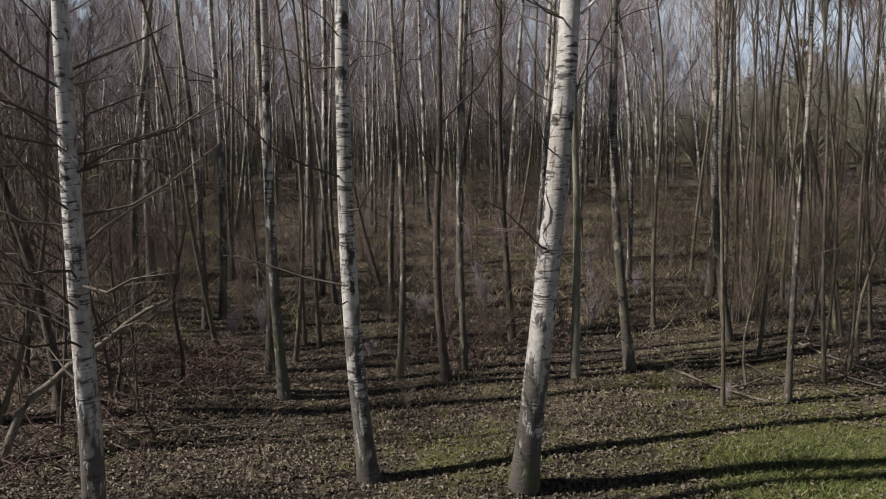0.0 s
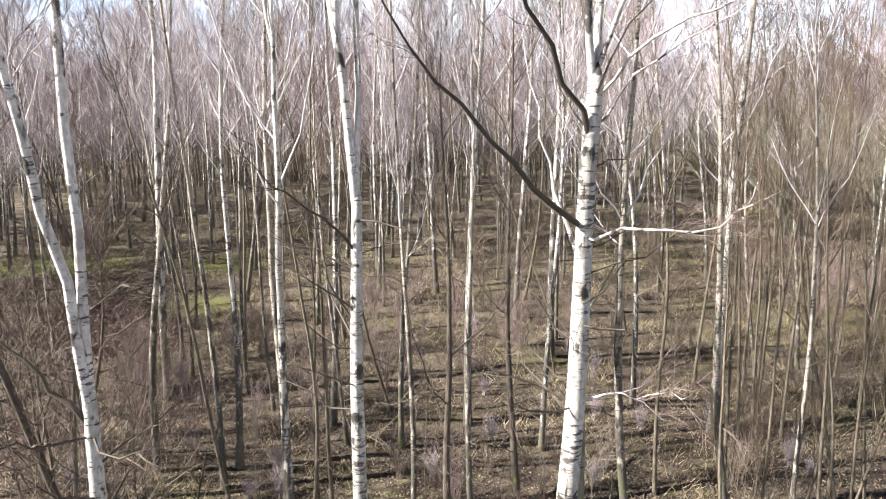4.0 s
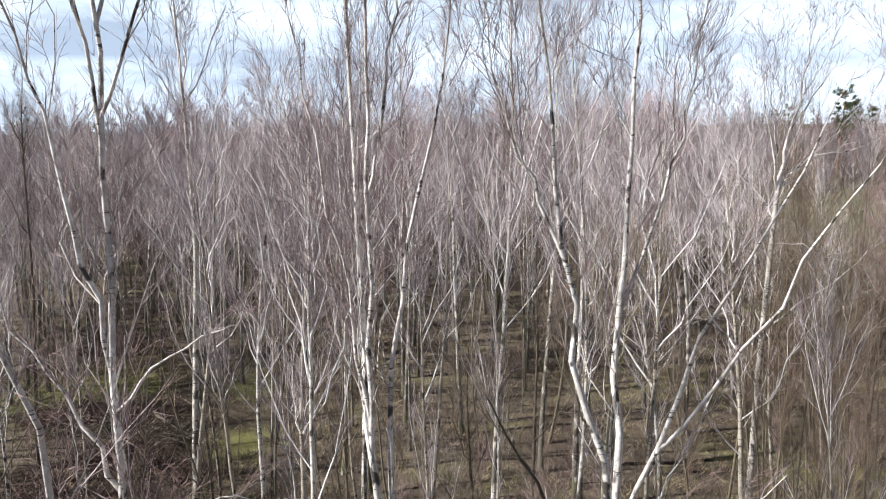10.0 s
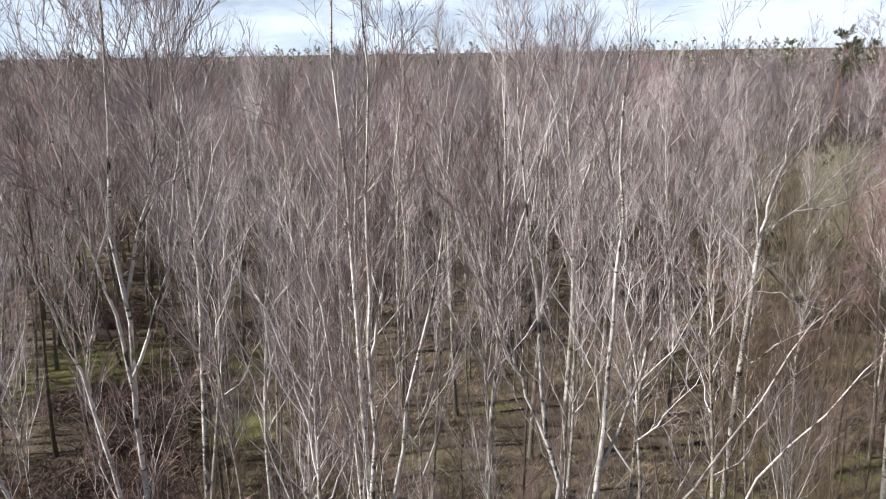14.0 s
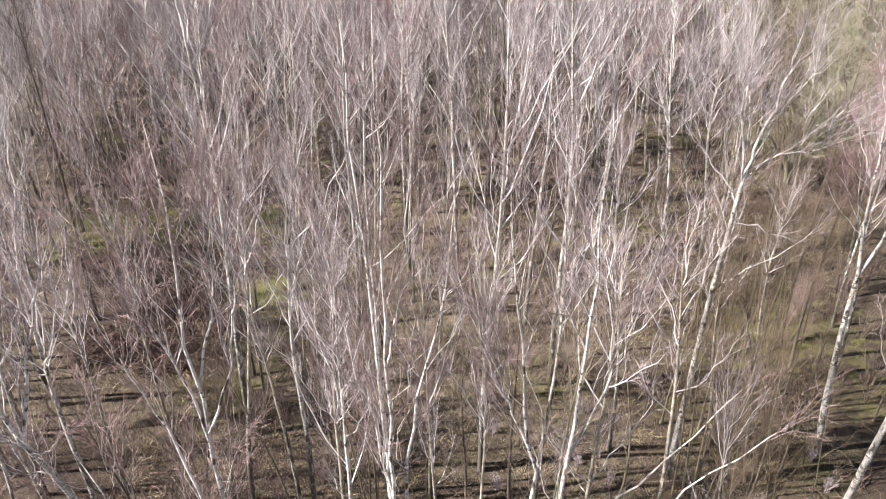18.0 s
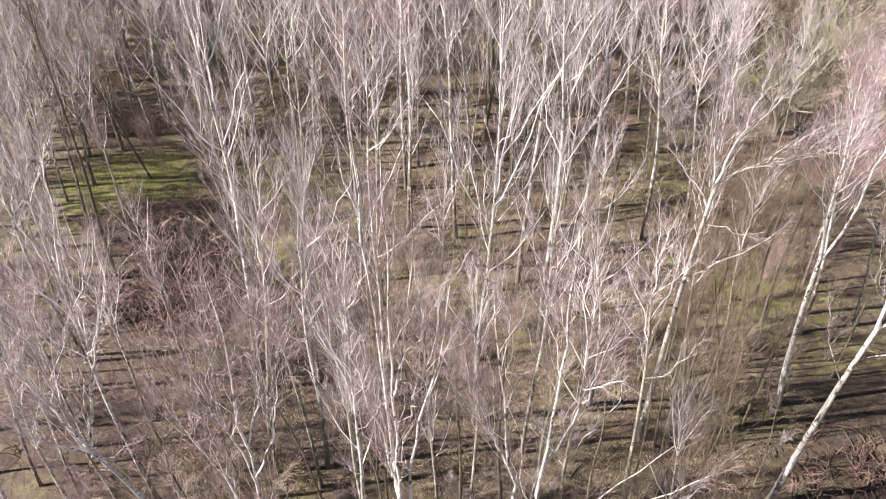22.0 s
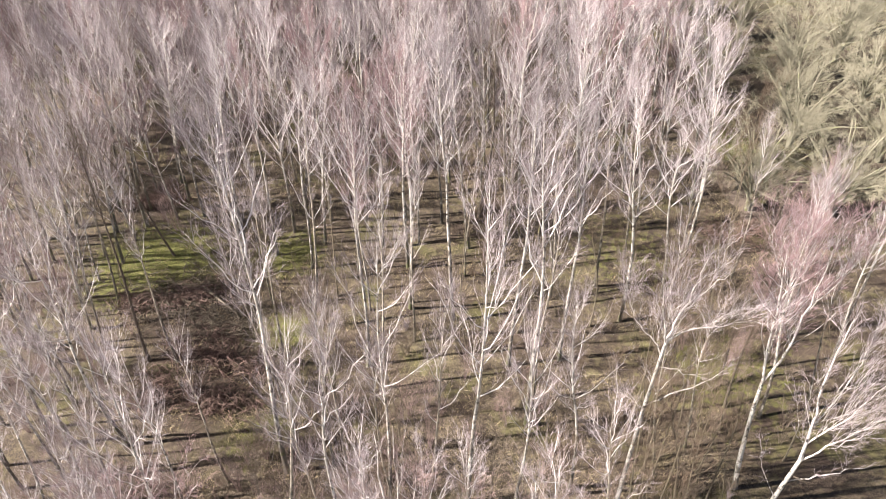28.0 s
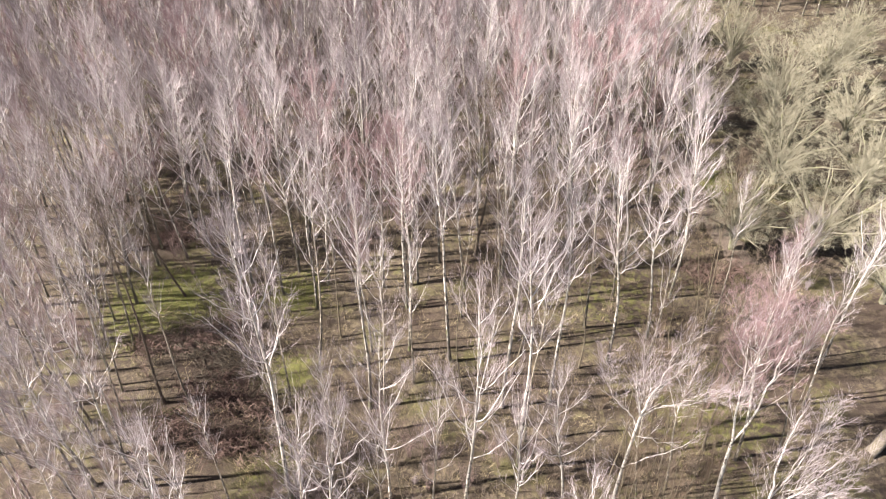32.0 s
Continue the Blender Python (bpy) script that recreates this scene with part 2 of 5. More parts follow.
def ground_material():
    k = Mat("woodland_floor", 0.95)
    fine = k.noise(26.0, 4, shifted=False)
    mid = k.noise(2.6, 5, shifted=False)
    wide = k.noise(0.28, 5, shifted=False)
    c = k.mix(k.span(fine, 0.38, 0.62), (0.023, 0.0175, 0.014), (0.125, 0.098, 0.074))
    c = k.mix(k.span(mid, 0.52, 0.62, 0, 0.7), c, (0.17, 0.138, 0.10))
    c = k.mix(k.span(k.noise(1.3, 5, (1, 1.5, 1), shifted=False), 0.50, 0.60, 0, 0.55), c, k.mix(k.span(fine, 0.35, 0.65), (0.072, 0.058, 0.035), (0.18, 0.15, 0.098)))
    c = k.mix(k.span(k.noise(7.0, 5, shifted=False), 0.52, 0.62, 0, 0.7), c, (0.032, 0.024, 0.019))
    c = k.mix(k.span(k.noise(0.7, 6, shifted=False), 0.52, 0.66, 0, 0.8), c, (0.03, 0.022, 0.018))
    c = k.mix(k.span(k.noise(0.22, 6, shifted=False), 0.48, 0.62, 0, 0.55), c, (0.06, 0.042, 0.034))
    green = k.mix(k.span(fine, 0.3, 0.7), (0.042, 0.046, 0.012), (0.18, 0.182, 0.058))
    moss = k.span(k.math("ADD", k.math("MULTIPLY", mid, 0.45), wide), 0.76, 0.92, 0, 0.5)
    for x, y, r, s in ((-18.6, 31.8, 4.6, 1.0), (-10.6, 32.7, 2.6, 0.9), (-9.9, 20.2, 2.4, 0.8), (13.5, 24.0, 4.5, 0.6), (-9.5, 26.2, 2.2, 0.8),
                       (5.4, 7.2, 3.2, 1.2), (0.2, 8.0, 1.6, 0.6), (19.4, 45.2, 3.0, 0.9), (10.0, 33.0, 5.0, 0.45), (3.5, 10.2, 1.5, 0.6)):
        d = k.n.new("ShaderNodeVectorMath")
        d.operation = "DISTANCE"
        k.l.new(k.c, d.inputs[0])
        d.inputs[1].default_value = (x, y, 0)
        near = k.span(d.outputs["Value"], r * 1.35, r * 0.2, 0, s)
        moss = k.math("MAXIMUM", moss, k.span(k.math("ADD", near, k.math("MULTIPLY", k.math("SUBTRACT", mid, 0.5), 2.2)), 0.3, 0.75, 0, 0.9))
    c = k.mix(moss, c, green)
    for x, y, r in ((-35.0, 66.0, 7.0), (-31.0, 52.0, 5.0)):
        d = k.n.new("ShaderNodeVectorMath")
        d.operation = "DISTANCE"
        k.l.new(k.c, d.inputs[0])
        d.inputs[1].default_value = (x, y, 0)
        straw = k.span(k.math("ADD", k.span(d.outputs["Value"], r * 1.2, r * 0.3, 0, 1), k.math("MULTIPLY", k.math("SUBTRACT", mid, 0.5), 1.5)), 0.3, 0.9, 0, 0.25)
        c = k.mix(straw, c, (0.38, 0.315, 0.205))
    # dark brown floor and tree shadow, both painted into the colour as ragged patches
    for x, y, r in ((-14.8, 27.4, 4.0), (-12.2, 22.2, 4.4), (-20.6, 38.6, 3.0), (-13.0, 16.0, 3.2), (13.5, 15.0, 2.6), (-5.5, 10.5, 2.2)):
        d = k.n.new("ShaderNodeVectorMath")
        d.operation = "DISTANCE"
        k.l.new(k.c, d.inputs[0])
        d.inputs[1].default_value = (x, y, 0)
        shaded_soil = k.span(k.math("ADD", k.span(d.outputs["Value"], r * 1.3, r * 0.3, 0, 1), k.math("MULTIPLY", k.math("SUBTRACT", mid, 0.5), 2.4)), 0.45, 0.8, 0, 0.8)
        c = k.mix(shaded_soil, c, k.mix(k.span(fine, 0.4, 0.65), (0.022, 0.016, 0.013), (0.085, 0.06, 0.048)))
    return k.done(c, k.math("ADD", fine, k.math("MULTIPLY", mid, 1.5)), 0.06)


GROUND = ground_material()
k = Mat("leaf_strewn_path", 0.95)
PATH_MAT = k.done(k.mix(k.span(k.noise(14.0, 5), 0.35, 0.65), (0.09, 0.07, 0.058), (0.185, 0.148, 0.125)), k.noise(20.0, 4), 0.03)


# ---- mesh helpers ----
def unit(v):
    return v / np.maximum(np.linalg.norm(v, axis=-1, keepdims=True), 1e-9)


def tubes(P, R, S):
    """Tapered tubes along polylines P [n, k, 3] with radii R [n, k]; each runs out to a point. Vertices and triangles."""
    n, k, _ = P.shape
    T = unit(np.gradient(P, axis=1))
    ref = np.where(np.abs(T[..., 2:3]) > 0.8, np.array([1.0, 0.1, 0]), np.array([0, 0.1, 1.0]))
    U = unit(np.cross(T, ref))
    V = np.cross(T, U)
    a = np.arange(S) * 2 * np.pi / S
    ring = P[:, :-1, None] + R[:, :-1, None, None] * (np.cos(a)[:, None] * U[:, :-1, None] + np.sin(a)[:, None] * V[:, :-1, None])
    verts = np.concatenate([ring.reshape(n, -1, 3), P[:, -1:]], 1)
    per, s = (k - 1) * S + 1, np.arange(S)
    faces = []
    for j in range(k - 2):
        p, q = j * S + s, j * S + (s + 1) % S
        faces += [np.stack([p, q, q + S], 1), np.stack([p, q + S, p + S], 1)]
    p = (k - 2) * S
    faces.append(np.stack([p + s, p + (s + 1) % S, np.full(S, per - 1)], 1))
    F = np.concatenate(faces)
    return verts.reshape(-1, 3), (F[None] + (np.arange(n) * per)[:, None, None]).reshape(-1, 3)


def mesh(name, pieces, smooth=True):
    """One mesh from (vertices, triangles, material) pieces."""
    mats, vs, fs, mi, off = [], [], [], [], 0
    for v, f, m in pieces:
        if m not in mats:
            mats.append(m)
        vs.append(v)
        fs.append(f + off)
        mi.append(np.full(len(f), mats.index(m)))
        off += len(v)
    v, f, mi = np.concatenate(vs), np.concatenate(fs), np.concatenate(mi)
    me = bpy.data.meshes.new(name)
    me.vertices.add(len(v))
    me.vertices.foreach_set("co", v.astype(np.float32).ravel())
    me.loops.add(f.size)
    me.loops.foreach_set("vertex_index", f.astype(np.int32).ravel())
    me.polygons.add(len(f))
    me.polygons.foreach_set("loop_start", np.arange(0, f.size, 3, dtype=np.int32))
    for m in mats:
        me.materials.append(m)
    me.polygons.foreach_set("material_index", mi.astype(np.int32))
    me.polygons.foreach_set("use_smooth", np.full(len(f), smooth))
    me.update(calc_edges=True)
    return me


def part(name, me, parent, label=""):
    ob = new(name, me)
    ob.parent = parent
    return tagged(ob, label)


def sprout(rng, P, R, per, t0, t1, length, spread, up, K, thick, curl=(0, 0, 0), shrink=0.55, floor_r=0.002):
    """Side shoots of the polylines P: per shoots on each, as polylines and radii."""
    n, k, _ = P.shape
    idx = np.repeat(np.arange(n), per)
    t = rng.uniform(t0, t1, len(idx))
    g = t * (k - 1)
    j = np.minimum(g.astype(int), k - 2)
    w = (g - j)[:, None]
    a, b = P[idx, j], P[idx, j + 1]
    p, tan = a * (1 - w) + b * w, unit(b - a)
    pr = R[idx, j] * (1 - w[:, 0]) + R[idx, j + 1] * w[:, 0]
    side = rng.normal(size=(len(idx), 3))
    side = unit(side - (side * tan).sum(1, keepdims=True) * tan)
    d = unit(tan + side * spread * rng.uniform(0.6, 1.3, (len(idx), 1)) + np.array([0, 0, up]))
    L = length * rng.uniform(0.6, 1.3, len(idx)) * (1 - shrink * t)
    s = np.linspace(0, 1, K)
    Q = p[:, None] + d[:, None] * (L[:, None] * s)[..., None] + np.asarray(curl) * (L[:, None] * s**2)[..., None]
    jog = rng.normal(size=(len(idx), K - 1, 3)) * (L * 0.05)[:, None, None]
    Q[:, 1:] += np.cumsum(jog, 1) if K > 3 else jog
    r0 = np.maximum(np.minimum(pr * 0.65, thick * L), floor_r)
    return Q, r0[:, None] * (1 - 0.72 * s)


def smooth_line(points, K):
    """A soft curve of K points through a few."""
    p = np.asarray(points, float)
    u = np.concatenate([[0], np.cumsum(np.linalg.norm(np.diff(p, axis=0), axis=1))])
    q = np.stack([np.interp(np.linspace(0, u[-1], K), u, p[:, i]) for i in range(3)], 1)
    for _ in range(2):
        q[1:-1] = q[1:-1] * 0.5 + (q[:-2] + q[2:]) * 0.25
    return q


def height_at(x, y):
    """The ground's height: low swells that die out far off."""
    z = 0.10 * np.sin(x * 0.35 + 1.3) * np.cos(y * 0.27) + 0.05 * np.sin(x * 0.9 + y * 0.6) + 0.03 * np.sin(x * 2.1 - y * 1.7)
    return z * np.exp(-((np.hypot(x, y) / 120.0) ** 2))


# ---- ground and path ----
def build_ground():
    u = np.linspace(-1, 1, 221)
    xs = 1800 * np.sinh(u * 5.2) / np.sinh(5.2)
    ys = 25 + 1800 * np.sinh(u * 5.2) / np.sinh(5.2)
    X, Y = np.meshgrid(xs, ys)
    V = np.stack([X, Y, height_at(X, Y)], -1).reshape(-1, 3)
    n = len(xs)
    i = (np.arange(n - 1)[:, None] * n + np.arange(n - 1)).ravel()
    F = np.concatenate([np.stack([i, i + 1, i + n + 1], 1), np.stack([i, i + n + 1, i + n], 1)])
    tagged(new("ground", mesh("ground", [(V, F, GROUND)])), "woodland floor of brown leaf litter with green moss patches", "ground", kind="structure")


build_ground()


def build_path():
    c = smooth_line([(19.2, 36.0, 0), (18.5, 39.0, 0), (18.0, 42.0, 0), (17.0, 49.5, 0), (15.8, 53.0, 0)], 40)
    t = unit(np.gradient(c, axis=0))
    side = np.stack([t[:, 1], -t[:, 0], 0 * t[:, 0]], 1)
    rows = []
    for w in (-1.0, -0.5, 0.0, 0.5, 1.0):
        r = c + side * (w * (1 + 0.15 * np.sin(np.arange(40) * 1.3 + w)))[:, None]
        r[:, 2] = height_at(r[:, 0], r[:, 1]) + (0.035 if abs(w) < 0.8 else -0.02)
        rows.append(r)
    V = np.stack(rows, 1).reshape(-1, 3)
    i = (np.arange(39)[:, None] * 5 + np.arange(4)).ravel()
    F = np.concatenate([np.stack([i, i + 1, i + 6], 1), np.stack([i, i + 6, i + 5], 1)])
    tagged(new("path", mesh("path", [(V, F, PATH_MAT)])), "narrow woodland path strewn with pale pinkish-brown leaves", "path", kind="structure")


build_path()

# ---- trees ----
GOLD = 2.39996


def snags(rng, top, P, R, n, t0, t1):
    """Dead side branches low on a trunk, each with a few shoots."""
    if n == 0:
        return
    DP, DR = sprout(rng, P[None], R[None], n, t0, t1, 1.5, 1.6, -0.45, 5, 0.009, (0, 0, 0.12), 0.2, 0.006)
    for a, b in zip(DP, DR):
        part("dead_branch", mesh("dead_branch", [(*tubes(a[None], b[None], 4), LIMB_DARK)], False), top)
    q, r = sprout(rng, DP, DR, 6, 0.2, 1.0, 0.5, 0.9, 0.1, 3, 0.01, (0, 0, 0), 0.3, 0.003)
    tagged(part("dead_twig_clump", mesh("dead_twig_clump", [(*tubes(q, r, 3), TWIG_DARK)], False), top), kind="stuff")


def tree(name, seed, H, r, crown0=0.45, nl=11, spread=1.0, rise=0.8, bark=None, limb=None, branch=None, twig=None, nb=7, nt=4, wander=0.25,
         sides=8, knots=18, twig_len=0.45, twig_r=0.0034, light=False, dead=3, nc=4, label="", category="birch", group=""):
    """A bare tree: trunk, single limbs, and a crown of branches and twigs."""
    rng = np.random.default_rng(seed)
    top = new(name)
    tagged(top, label, category, group)
    s = np.linspace(0, 1, knots)
    P = np.zeros((knots, 3))
    ph = rng.uniform(0, 6.28, 4)
    P[:, 0] = wander * (np.sin(s * 3.1 + ph[0]) - np.sin(ph[0]) + 0.35 * np.sin(s * 8 + ph[1]) - 0.35 * np.sin(ph[1]))
    P[:, 1] = wander * (np.sin(s * 2.7 + ph[2]) - np.sin(ph[2]) + 0.35 * np.sin(s * 7 + ph[3]) - 0.35 * np.sin(ph[3]))
    P[:, 2] = s * H - 0.12
    if not light:
        P[knots // 3:, :2] += np.cumsum(rng.normal(size=(knots - knots // 3, 2)) * 0.018, 0)
    R = r * ((1 - s) ** 0.95 * 0.95 + 0.05)
    R[0] *= 1.35
    part("trunk", mesh("trunk", [(*tubes(P[None], R[None], sides), bark)]), top)
    ls = np.sort(rng.uniform(crown0, 0.93, nl))
    K = 4 if light else 7
    LP, LR = [], []
    for i, q in enumerate(ls):
        az = i * GOLD + rng.normal() * 0.4
        p0 = np.array([np.interp(q, s, P[:, j]) for j in range(3)])
        L = (H * (1 - q) * 0.46 + 0.75) * rng.uniform(0.7, 1.15) * min(1.0, 0.5 + 3.2 * (q - crown0))
        u = rise * rng.uniform(0.85, 1.3)
        d = unit(np.array([np.cos(az) * 0.66 * spread, np.sin(az) * 0.66 * spread, u * 0.9]))
        g = np.linspace(0, 1, K)[:, None]
        line = p0 + d * L * g + np.array([0, 0, 0.3]) * L * g**2
        line[1:] += np.cumsum(rng.normal(size=(K - 1, 3)) * L * (0.045 if light else 0.027), 0)
        r0 = min(np.interp(q, s, R) * 0.65, 0.0052 * L + 0.0062)
        LP.append(line)
        LR.append(r0 * (1 - 0.75 * g[:, 0]))
    LP, LR = np.array(LP), np.array(LR)
    if light:
        tagged(part("limb_whorl", mesh("limb_whorl", [(*tubes(LP, LR, 3), limb)]), top), kind="stuff")
    else:
        for a, b in zip(LP, LR):
            part("limb", mesh("limb", [(*tubes(a[None], b[None], 4), limb)]), top)
    bl = 0.085 * H * (0.5 + 0.5 * spread)
    floor = 0.0095 if light else 0.0056
    BP, BR = sprout(rng, LP, LR, nb, 0.12, 0.95, bl, 0.5, 0.35, 3 if light else 5, 0.006, (0, 0, 0.25), 0.45, floor)
    tk = max(knots // 2, 5)
    TP, TR = sprout(rng, P[None, -tk:], R[None, -tk:], nl * 2, 0.05, 0.98, bl * 1.1, 0.55, 0.3, 3 if light else 5, 0.006, (0, 0, 0.2), 0.4, floor)
    BP, BR = np.concatenate([BP, TP]), np.concatenate([BR, TR])
    if light:
        fine = [sprout(rng, BP, BR, nt, 0.1, 1.0, twig_len, 0.5, 0.2, 2, 0.01, (0, 0, 0), 0.3, twig_r),
                sprout(rng, LP, LR, nt, 0.3, 1.0, twig_len, 0.55, 0.2, 2, 0.01, (0, 0, 0), 0.3, twig_r)]
        thin = []
    else:
        CP, CR = sprout(rng, BP, BR, nc, 0.1, 1.0, bl * 0.5, 0.6, 0.15, 3, 0.007, (0, 0, 0.05), 0.3, 0.0035)
        thin = [(*tubes(CP, np.minimum(CR, 0.0045), 3), twig)]
        fine = [sprout(rng, q, rr, n, 0.1, 1.0, twig_len, 0.6, 0.05, 2, 0.01, (0, 0, 0), 0.3, twig_r) for q, rr, n in ((CP, CR, nt), (BP, BR, nt + 1), (LP, LR, nt + 2))]
    pieces = [(*tubes(BP, BR, 3), branch)] + thin + [(*tubes(q, np.minimum(rr, twig_r), 3), twig) for q, rr in fine]
    tagged(part("crown", mesh("crown", pieces, False), top, "fine bare twigs"), kind="stuff")
    snags(rng, top, P, R, dead, 0.12, crown0)
    return top


def lean_pose(x, y, lx=0.0, ly=0.0, turn=0.0, scale=1.0, tall=1.0):
    """A base on the ground, a lean in metres of drift for each metre of height, a turn and a size."""
    up = Vector((lx, ly, 1)).normalized()
    tip = Vector((0, 0, 1)).rotation_difference(up).to_matrix().to_4x4()
    z = float(height_at(np.float64(x), np.float64(y)))
    return Matrix.Translation((x, y, z)) @ tip @ Matrix.Rotation(turn, 4, "Z") @ Matrix.Diagonal((scale, scale, scale * tall, 1))


WHITE = dict(bark=BARK_WOOD, limb=LIMB_PALE, branch=BRANCH, twig=TWIG)
PALE = dict(bark=BARK_PALE, limb=LIMB_PALE, branch=BRANCH, twig=TWIG)
PINK = dict(bark=BARK_WOOD, limb=LIMB_PALE, branch=TWIG_PINK, twig=TWIG_PINK)
DARK = dict(bark=BARK_DARK, limb=LIMB_DARK, branch=LIMB_DARK, twig=TWIG_DARK)
TAN = dict(bark=BARK_TAN, limb=BARK_TAN, branch=TWIG_TAN, twig=TWIG_TAN)
GREY = dict(bark=BARK_GREY, limb=BARK_GREY, branch=TWIG_DARK, twig=TWIG_DARK)
stock, used = {}, set()


def stocked(kind, i):
    """The i-th sort of a kind of tree, built on first use; all sorts are 15 m high."""
    if (kind, i) in stock:
        return stock[kind, i]
    seed = 100 + i * 7 + sum(map(ord, kind))
    if kind == "birch":
        t = tree("birch_tree", seed, 15.0, 0.105, (0.46, 0.52, 0.44, 0.55, 0.48, 0.54)[i], 14, (0.92, 0.76, 0.8, 0.88, 1.05, 0.78)[i], **(WHITE if i != 3 else PINK), nb=8, nt=2, nc=4, twig_len=0.45, twig_r=0.0038,
                 label="tall bare birch with white bark and reddish twigs", group="birch wood")
    elif kind == "pale":
        t = tree("birch_tree", seed, 15.0, 0.095, (0.52, 0.58, 0.48, 0.6)[i], 10, (0.75, 0.65, 0.85, 0.75)[i], **PALE, nb=6, nt=2, nc=4, twig_len=0.45, twig_r=0.0036, dead=6,
                 label="slender bare birch with pale tan bark", group="birch wood")
    elif kind == "pink":
        t = tree("birch_tree", seed, 15.0, 0.105, 0.46, 14, 0.95, **PINK, nb=9, nt=6, nc=5, twig_len=0.45, twig_r=0.0045, label="leaning birch with a dense pinkish crown of twigs", group="birch wood")
    elif kind == "dark":
        t = tree("alder_tree", seed, 15.0, 0.115, (0.3, 0.4, 0.45)[i], 10, (0.85, 0.9, 0.8)[i], **DARK, nb=6, nt=4, nc=4, rise=0.8, wander=0.4, dead=14, twig_r=0.004,
                 label="dark-barked bare alder with upright limbs", category="alder", group="alders")
    elif kind == "grey":
        t = tree("hornbeam_tree", seed, 15.0, 0.11, 0.35, 12, 0.8, **GREY, nb=5, nt=3, label="smooth grey-green barked bare tree", category="tree", group="grey trees")
    elif kind == "thin":
        t = tree("young_birch", seed, 15.0, 0.072, (0.5, 0.55, 0.42)[i], 10, 0.9, **TAN, nb=6, nt=1, nc=4, wander=0.4, sides=6, dead=8, twig_r=0.005,
                 label="thin young tree with olive-tan stem and brown twigs", group="young birches")
    elif kind == "sapling":
        t = tree("alder_sapling", seed, 15.0, 0.05, (0.25, 0.35, 0.3)[i], 6, 0.8, **(DARK if i == 0 else TAN), nb=3, nt=1, nc=2, wander=0.6, sides=5, knots=12, twig_r=0.007, dead=2,
                 label=("thin dark sapling with bare upright shoots" if i == 0 else "thin olive-brown sapling with bare twiggy shoots"), category="sapling", group="saplings")
    elif kind == "scrub":
        t = tree("scrub_tree", seed, 6.0, 0.045, (0.08, 0.25)[i], 18, 1.0, **(DARK if i == 0 else TAN), nb=3, nt=1, nc=2, rise=(0.5, 0.8)[i], twig_r=0.0065, wander=0.3, sides=6, knots=10, twig_len=0.3, dead=0,
                 label=("twiggy dark scrub tree with many thin side shoots" if i == 0 else "twiggy olive-brown scrub tree with thin side shoots"), category="scrub tree", group="scrub")
    elif kind == "far":
        t = tree("birch_tree", seed, 15.0, 0.11, (0.32, 0.36, 0.28, 0.4, 0.34)[i], 16, (1.0, 0.85, 1.05, 0.9, 1.15)[i], **dict(WHITE if i < 2 else PALE if i < 4 else PINK, bark=BARK_WOOD), nb=9, nt=8,
                 sides=5, knots=7, twig_len=0.8, twig_r=0.0075, light=True, dead=0, label="bare birch deep in the wood, pale trunk, purplish crown", group="far birches")
    stock[kind, i] = t
    return t


def plant(kind, i, x, y, lean=0.0, high=15.0, thick=1.0, ly=0.0, turn=None, label=""):
    src = stocked(kind, i)
    m = lean_pose(x, y, lean, ly, rnd.uniform(0, 6.28) if turn is None else turn, high / 15.0 * thick, 1 / thick)
    if (kind, i) in used:
        ob = copy_thing(src, m @ Matrix.Diagonal((*(1 / v for v in src.scale), 1)))
    else:
        used.add((kind, i))
        src.matrix_basis = m
        ob = src
    if label:
        tagged(ob, label)
    planted.append((x, y))
    return ob


rnd = random.Random(5)
planted = []


